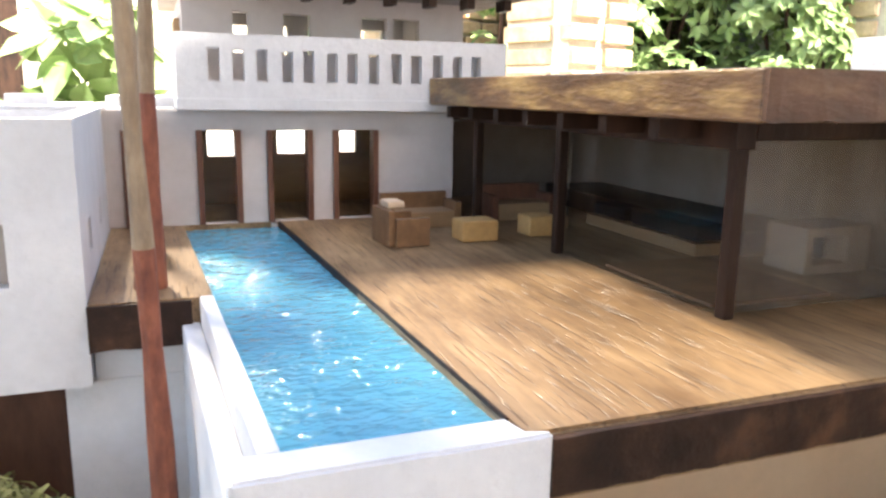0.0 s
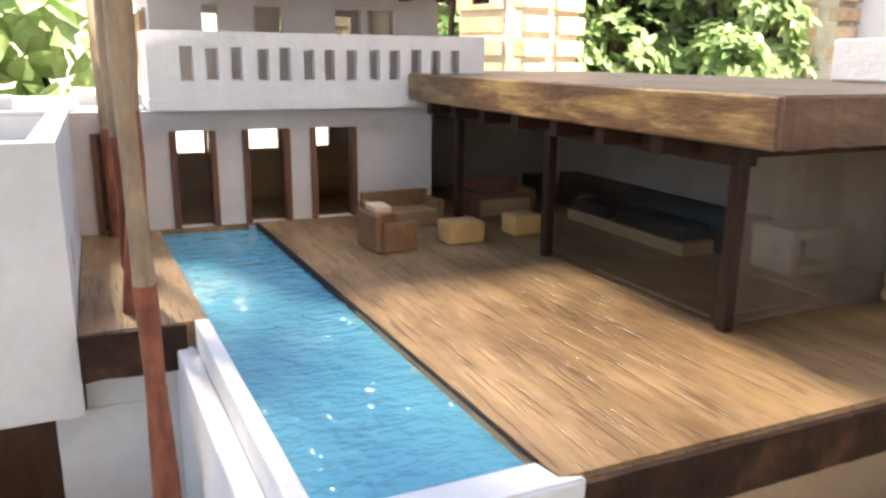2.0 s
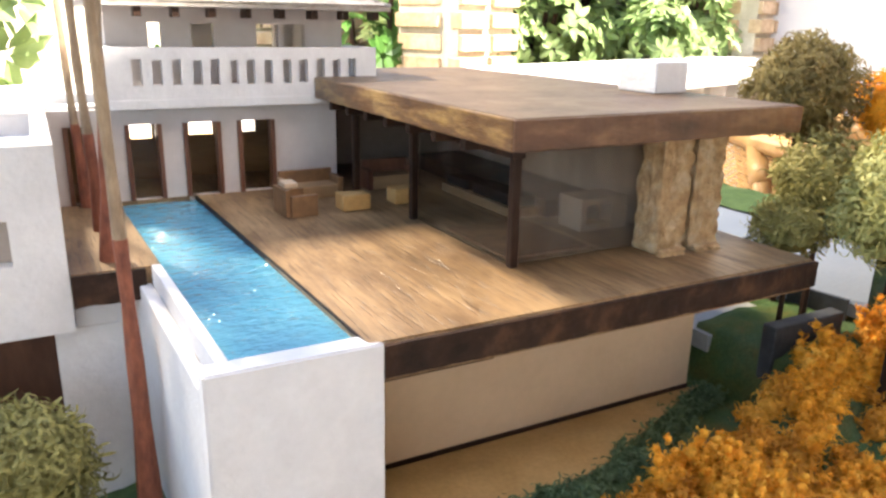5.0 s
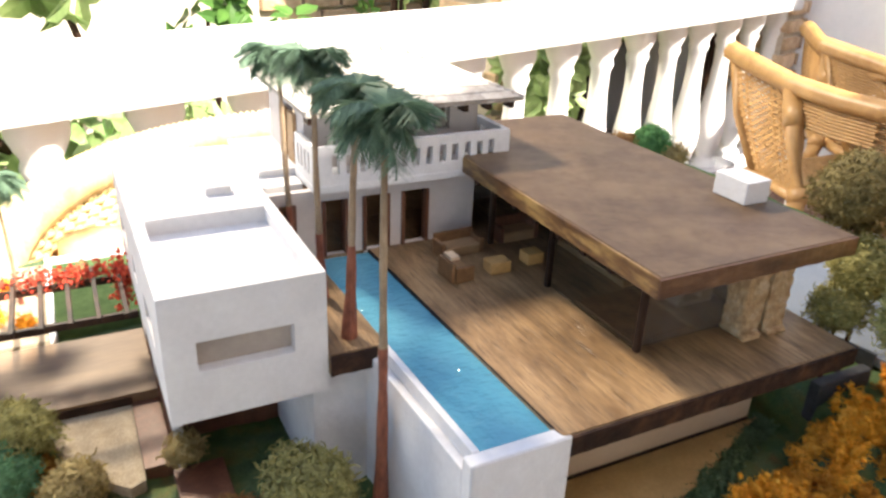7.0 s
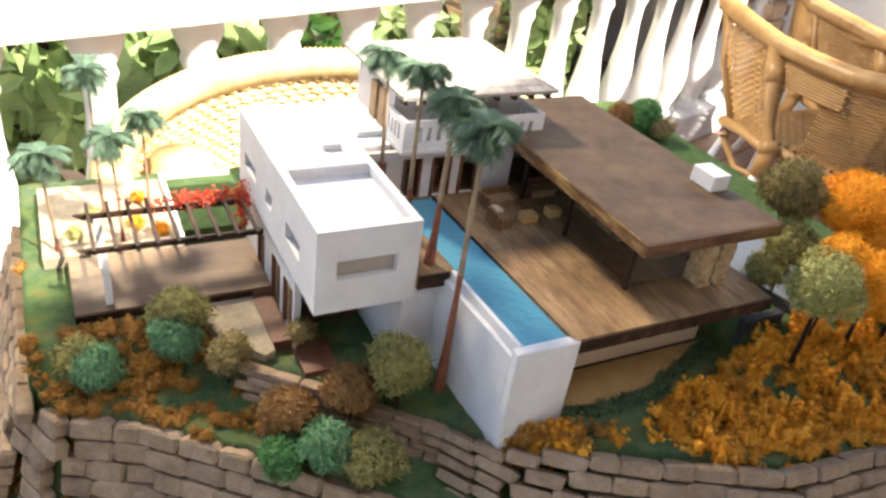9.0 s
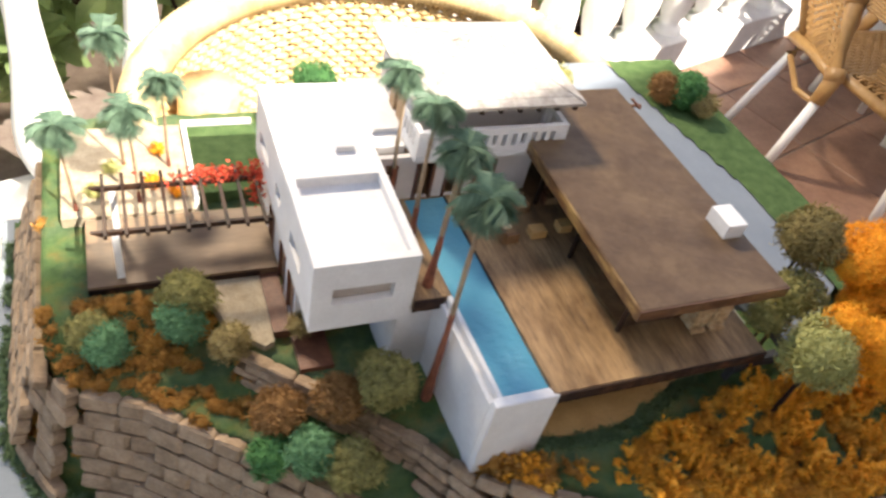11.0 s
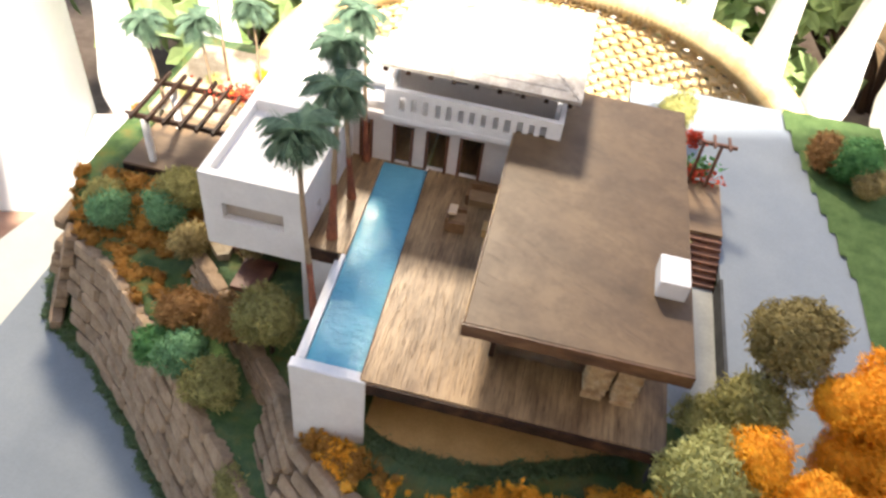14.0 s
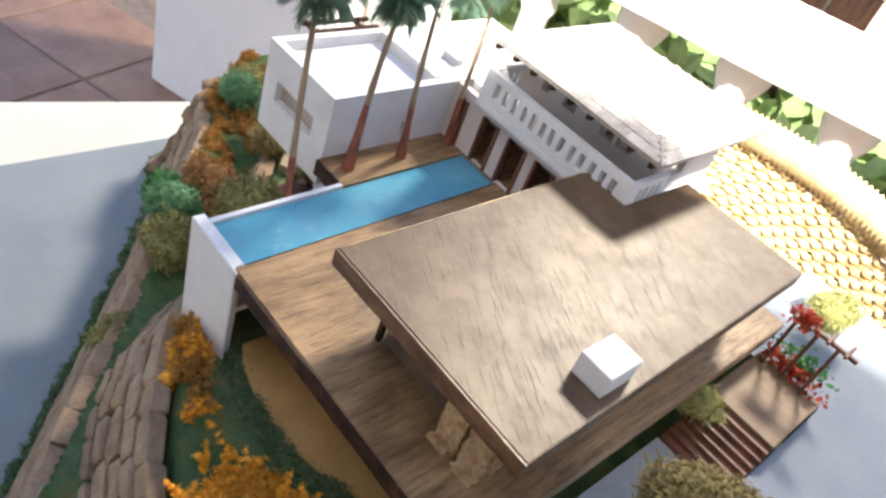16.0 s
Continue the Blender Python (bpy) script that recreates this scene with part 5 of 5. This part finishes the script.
def rattan_chair(label, m):
    """A rattan tub chair: a thick wrapped rim falling from the arm tips, woven wings, bamboo posts, worn white feet."""
    ch = new("rattan_chair")
    tagged(ch, label, "chair", "rattan chairs round the terrace")
    half = [(0.05, 0.33, 0.806), (0.02, 0.16, 0.778), (0.0, -0.01, 0.752), (0.01, -0.18, 0.738), (0.03, -0.33, 0.735), (0.09, -0.50, 0.75), (0.30, -0.60, 0.78)]
    rim = [Vector(p) for p in half] + [Vector((0.60 - x, y, z)) for x, y, z in half[-2::-1]]

    def on_rim(u):
        k = min(int(u), len(rim) - 2)
        return rim[k].lerp(rim[k + 1], u - k)

    n = 360
    bm = tube(bmesh.new(), [on_rim(12 * i / n) for i in range(n + 1)], [0.034 + (0.003 if i % 2 else -0.0015) for i in range(n + 1)], 8)
    part("wrapped_rim", bm, RATTAN, ch, "thick rim wrapped with cane", smooth=True)
    # woven wall from the rim down to the seat round the back
    bm = bmesh.new()
    for r in range(24):
        f = 0.06 + 0.90 * r / 23
        pts = []
        for i in range(91):
            p = on_rim(3.6 + 4.8 * i / 90)
            foot = Vector((0.30 + (p.x - 0.30) * 0.84, p.y * 0.80, 0.41))
            out = Vector((p.x - 0.30, p.y + 0.1, 0)).normalized()
            pts.append(p.lerp(foot, f) + out * (0.005 if (i + r) % 2 else -0.005))
        tube(bm, pts, 0.0046, 4, cap=False)
    tagged(part("woven_panel", bm, RATTAN, ch, smooth=True), "woven cane back panel", kind="stuff")
    for side_x in (1, -1):
        flip = lambda x, y, z: Vector((x if side_x == 1 else 0.60 - x, y, z))
        tip, low = flip(0.05, 0.31, 0.79), flip(0.03, 0.09, 0.40)
        head, base = flip(0.0, -0.01, 0.74), flip(-0.055, -0.175, 0.40)
        part("wing_pole", tube(bmesh.new(), [tip, tip.lerp(low, 0.5) + Vector((0, 0.03, 0)), low], 0.019, 8), RATTAN, ch, smooth=True)
        bm = bmesh.new()
        for r in range(34):
            f = 0.03 + 0.94 * r / 33
            a = tip.lerp(low, f) + Vector((0, 0.12 * f * (1 - f), 0))
            b = head.lerp(base, f)
            tube(bm, [a.lerp(b, k / 18) + Vector((0.004 if (k + r) % 2 else -0.004, 0, 0)) for k in range(19)], 0.0040, 4, cap=False)
        for k in range(1, 9):
            u = k / 9
            if 0.3 < u < 0.65:
                continue
            tube(bm, [(tip.lerp(low, f) + Vector((0, 0.12 * f * (1 - f), 0))).lerp(head.lerp(base, f), u) for f in (0.02, 0.35, 0.7, 0.98)], 0.0050, 4, cap=False)
        tagged(part("woven_wing", bm, RATTAN, ch, smooth=True), "openly woven cane wing below the arm", kind="stuff")
        bm = bmesh.new()
        for r in range(9):
            f = 0.030 + 0.011 * r
            tube(bm, [on_rim(2.1 + 1.9 * i / 34 if side_x == 1 else 9.9 - 1.9 * i / 34) + Vector((0.004 if (i + r) % 2 else -0.004, 0, -f)) for i in range(35)], 0.0062, 4, cap=False)
        tagged(part("arm_weave", bm, RATTAN, ch, smooth=True), "woven band below the arm", kind="stuff")
        part("post", tube(bmesh.new(), [head, head.lerp(base, 0.5), base, flip(-0.085, -0.185, 0.31)], [0.031, 0.030, 0.031, 0.026], 10), RATTAN, ch, "thick bamboo post", smooth=True)
        part("binding", tube(bmesh.new(), [head.lerp(base, 0.14), head.lerp(base, 0.34)], 0.0345, 10), RATTAN, ch, smooth=True)
        part("binding", tube(bmesh.new(), [head.lerp(base, 0.90), head.lerp(base, 1.02)], 0.0345, 10), RATTAN, ch, smooth=True)
        part("foot", tube(bmesh.new(), [flip(-0.12, -0.16, 0.0), flip(-0.085, -0.185, 0.312)], 0.0185, 10), PAINTWHITE, ch, "worn white metal foot", smooth=True)
        part("post", tube(bmesh.new(), [low, flip(0.05, 0.095, 0.37), flip(0.02, 0.10, 0.325)], [0.022, 0.024, 0.022], 8), RATTAN, ch, "bamboo leg joint", smooth=True)
        part("foot", tube(bmesh.new(), [flip(-0.08, 0.145, 0.0), flip(0.02, 0.10, 0.326)], 0.0165, 10), PAINTWHITE, ch, "worn white metal foot", smooth=True)
        part("brace", tube(bmesh.new(), [flip(0.01, 0.09, 0.33), flip(-0.03, -0.04, 0.27), flip(-0.08, -0.175, 0.305)], 0.012, 7), RATTAN, ch, smooth=True)
        part("brace", tube(bmesh.new(), [low, low.lerp(base, 0.5), base], 0.020, 8), RATTAN, ch, smooth=True)
        part("foot", tube(bmesh.new(), [flip(0.10, -0.52, 0.0), flip(0.13, -0.46, 0.41)], 0.018, 8), PAINTWHITE, ch, "worn white metal foot", smooth=True)
    bm = bmesh.new()
    for r in range(28):
        y = -0.46 + 0.0205 * r
        tube(bm, [(0.01 + 0.58 * i / 26, y, 0.415 + (0.004 if (i + r) % 2 else -0.004)) for i in range(27)], 0.0088, 4, cap=False)
    tagged(part("seat_weave", bm, RATTAN, ch, smooth=True), "woven cane seat", kind="stuff")
    part("seat_frame", tube(bmesh.new(), [(0.0, -0.46, 0.40), (0.60, -0.46, 0.40), (0.60, 0.11, 0.40), (0.0, 0.11, 0.40), (0.0, -0.46, 0.40)], 0.022, 8), RATTAN, ch, smooth=True)
    ch.matrix_world = m
    return ch


chair = rattan_chair("bamboo framed rattan armchair with worn white feet", pose(2.00, 1.50, 0))
other = copy_thing(chair, pose(2.72, 1.92, 0, 0, 0, -25))
tagged(other, "bamboo framed rattan armchair by the white wall")

solo("garden_ground", plate(bmesh.new(), [(-40, 2.5), (-40, -40), (40, -40), (40, 60), (-40, 60)], -0.35, -0.30), SOIL, "dark planted soil round the terrace reaching far away", "ground", kind="structure")


def leaf_mass(name, label, spots, material, seed, leaf=0.10, per=90, category="shrub", stem_to=None):
    """A shrub: rosettes of pointed oval leaves on stems."""
    r = random.Random(seed)
    top = thing(name, label, category, at=(spots[0][0], spots[0][1], -0.30), group="garden shrubs")
    off = Vector((spots[0][0], spots[0][1], -0.30))
    bm, sb = bmesh.new(), bmesh.new()
    for x, y, z, rad in spots:
        c = Vector((x, y, z)) - off
        tube(sb, [(c.x * 0.3, c.y * 0.3, 0), c * 0.6 + Vector((0.03, 0.02, 0)), c], [0.022, 0.016, 0.008], 6)
        for _ in range(per // 7):
            d = Vector((r.gauss(0, 1), r.gauss(0, 1) - 0.3, r.gauss(0.2, 0.9)))
            ros = c + d.normalized() * rad * r.uniform(0.35, 1.0)
            axis = (d.normalized() + Vector((0, -0.25, 0.5))).normalized()
            ref = axis.orthogonal().normalized()
            for k in range(7):
                a = 2 * math.pi * k / 7 + r.uniform(-0.2, 0.2)
                u = (Matrix.Rotation(a, 3, axis) @ ref) * 0.9 + axis * r.uniform(-0.1, 0.4)
                u.normalize()
                w = u.cross(axis).normalized()
                nn = w.cross(u)
                ln = leaf * r.uniform(0.75, 1.2)
                wd = ln * 0.24
                b0 = ros + u * ln * 0.12
                pts = [b0, b0 + u * ln * 0.3 + w * wd + nn * ln * 0.03, b0 + u * ln * 0.65 + w * wd * 0.9, b0 + u * ln - nn * ln * 0.12, b0 + u * ln * 0.65 - w * wd * 0.9, b0 + u * ln * 0.3 - w * wd + nn * ln * 0.03]
                mid = b0 + u * ln * 0.5 - nn * ln * 0.05
                vv = [bm.verts.new(q) for q in pts]
                m = bm.verts.new(mid)
                for i in range(6):
                    bm.faces.new((vv[i], vv[(i + 1) % 6], m))
    part("foliage", bm, material, top)
    part("stem", sb, DARKWOOD, top)
    return top


r5 = random.Random(8)
def spots_in(n, x0, x1, off0, off1, z0, z1, rad):
    out = []
    for _ in range(n):
        p = bal_point(r5.uniform(x0, x1), 0, r5.uniform(off0, off1))
        out.append((p.x, p.y, r5.uniform(z0, z1), r5.uniform(*rad)))
    return out


leaf_mass("garden_shrub", "sunlit umbrella leaf shrub behind the balustrade", spots_in(9, -1.1, -0.35, 0.3, 0.7, 0.2, 1.0, (0.16, 0.26)), BIG_LEAF, 51, leaf=0.13, per=110)
leaf_mass("garden_shrub", "sunlit umbrella leaf shrub behind the balustrade", spots_in(8, -0.5, 0.3, 0.3, 0.7, 0.4, 1.25, (0.14, 0.22)), BIG_LEAF, 52, leaf=0.12, per=110)
leaf_mass("garden_shrub", "glossy leaved shrub in half shade behind the balustrade", spots_in(7, 0.3, 1.2, 0.5, 1.1, 0.1, 0.95, (0.18, 0.26)), SHADED_LEAF, 53, leaf=0.10, per=100)
leaf_mass("climbing_hedge", "dense sunlit climbing hedge on the garden wall", spots_in(64, 1.85, 3.35, 0.55, 1.35, 0.55, 1.95, (0.18, 0.28)), BIG_LEAF, 54, leaf=0.064, per=260, category="hedge")
leaf_mass("climbing_hedge", "shaded climbing hedge with bare twigs on the wall", spots_in(16, 1.5, 3.3, 0.9, 1.3, 0.4, 2.1, (0.22, 0.34)), SHADED_LEAF, 55, leaf=0.085, per=120, category="hedge")
leaf_mass("garden_shrub", "pale leaved shrub among the balusters", spots_in(5, 1.5, 1.75, 0.2, 0.4, 0.3, 0.95, (0.12, 0.18)), BIG_LEAF, 56, leaf=0.09, per=110)
leaf_mass("garden_shrub", "shrub below the terrace edge, shade in its leaf colour", spots_in(10, -2.2, -1.0, 0.8, 1.6, 0.0, 1.2, (0.25, 0.35)), SHADED_LEAF, 57, leaf=0.12, per=120)

leaf_mass("climbing_hedge", "sunlit creeper hanging before the brick pillar", spots_in(24, 2.55, 3.25, 0.16, 0.38, 0.95, 1.9, (0.15, 0.22)), BIG_LEAF, 58, leaf=0.064, per=230, category="hedge")

leaf_mass("garden_shrub", "sunlit leafy shrubs seen between the balusters", spots_in(13, 0.55, 1.9, 0.30, 0.70, 0.05, 0.80, (0.13, 0.2)), BIG_LEAF, 59, leaf=0.085, per=110)

# brick pillar and garden wall
brick_mesh = mesh_of("brick", boxed(-0.5, 0.5, -0.5, 0.5, -0.5, 0.5, bevel=0.06, seg=1), BRICK)
pillar = thing("brick_pillar", "sunlit rustic brick pillar with wide pale joints", "pillar", at=(1.48, 2.62, -0.30), rz=TURN_BAL)
part("mortar", boxed(-0.165, 0.165, -0.165, 0.165, 0.0, 2.6), MORTAR, pillar)
rb = random.Random(4)
for row in range(30):
    z = 0.045 + 0.086 * row
    for sx, sy, lx, ly in ((-0.092, -0.155, 0.165, 0.07), (0.092, -0.155, 0.165, 0.07), (-0.155, 0.04, 0.07, 0.24), (0.155, 0.04, 0.07, 0.24)):
        ob = new("brick", brick_mesh)
        ob.parent = pillar
        ob.matrix_basis = Matrix.Translation((sx * rb.uniform(0.97, 1.04) + 0.012 * (row % 2), sy * rb.uniform(0.99, 1.05), z)) @ Matrix.Diagonal((lx * rb.uniform(0.92, 1.04), ly, 0.062 * rb.uniform(0.9, 1.1), 1))
gwall = tagged(new("garden_wall", mesh_of("garden_wall", turned(boxed(-3.6, 4.2, 1.62, 1.80, -0.30, 1.95), pose(0, 1.48, 0, 0, 0, TURN_BAL)), MORTAR)), "brick garden wall behind the planting", "wall", kind="structure")
n = 0
for row in range(22):
    for col in range(12):
        s = 1.35 + 0.235 * col + 0.117 * (row % 2)
        ob = new("brick", brick_mesh)
        ob.parent = gwall
        ob.matrix_basis = pose(0, 1.48, 0, 0, 0, TURN_BAL) @ Matrix.Translation((s, 1.615, 0.20 + 0.075 * row)) @ Matrix.Diagonal((0.22 * rb.uniform(0.94, 1.03), 0.05, 0.058, 1))
fence = thing("plank_fence", "dark brown plank fence in shade", "fence", at=(0, 1.48, -0.30), rz=TURN_BAL)
for k in range(16):
    part("plank", boxed(-2.6 + 0.16 * k, -2.452 + 0.16 * k, 1.30, 1.33, 0, 2.25 + 0.02 * (k % 3), bevel=0.004), DARKWOOD, fence)
tagged(new("wall_side", mesh_of("wall_side", turned(boxed(3.35, 3.55, -3.0, 1.6, -0.3, 2.7), pose(0, 1.48, 0, 0, 0, TURN_BAL)), PAINTWHITE)), "white plastered wall beside the terrace", "wall", kind="structure")
corner = copy_thing(pillar, pose(3.12, 2.62, -0.30, 0, 0, TURN_BAL))
tagged(corner, "brick pillar beside the white wall")
# unseen roof, outlined so that its shadow falls on table and left floor
tagged(new("ceiling", mesh_of("ceiling", turned(plate(bmesh.new(), [(-3.6, -5.2), (4.2, -5.2), (4.2, -2.58), (-0.95, -2.58), (-0.95, -1.55), (-3.6, -1.55)], 2.60, 2.75), pose(0, 1.48, 0, 0, 0, TURN_BAL)), PAINTWHITE)), "unseen white porch roof added to shade the table", "ceiling", kind="structure")
# unseen plain wall that closes the porch and bounces light forward
tagged(new("wall_house", mesh_of("wall_house", turned(boxed(-3.6, 4.2, -5.2, -5.0, -0.05, 2.59), pose(0, 1.48, 0, 0, 0, TURN_BAL)), PAINTWHITE)), "unseen plain white wall behind the porch", "wall", kind="structure")

# ---- stones and tiles last ----
stone_wall(lower_wall, LOWER[:-1], 0.724, 0.852, 7, 0.048, 1, 300)
stone_wall(upper_wall, UPPER[1:], 0.844, upper_top, 5, lambda x: 0.014 + 0.032 * smooth01(x, -0.13, -0.05), 2, 270)
for i in range(-8, 10):
    for j in range(-10, 5):
        p = Vector((-1.74, 0.578, 0)) + Matrix.Rotation(BAL, 3, "Z") @ Vector(((i + 6.5) * 0.40, (j + 0.5) * 0.40, 0))
        q = Matrix.Rotation(-BAL, 3, "Z") @ (p - Vector((0, 1.48, 0)))
        if -2.8 < q.x < 3.35 and -3.9 < q.y < -0.1:
            ob = new("tile", tile_mesh)
            ob.parent = floor
            ob.matrix_basis = Matrix.Translation(p) @ Matrix.Rotation(BAL, 4, "Z")
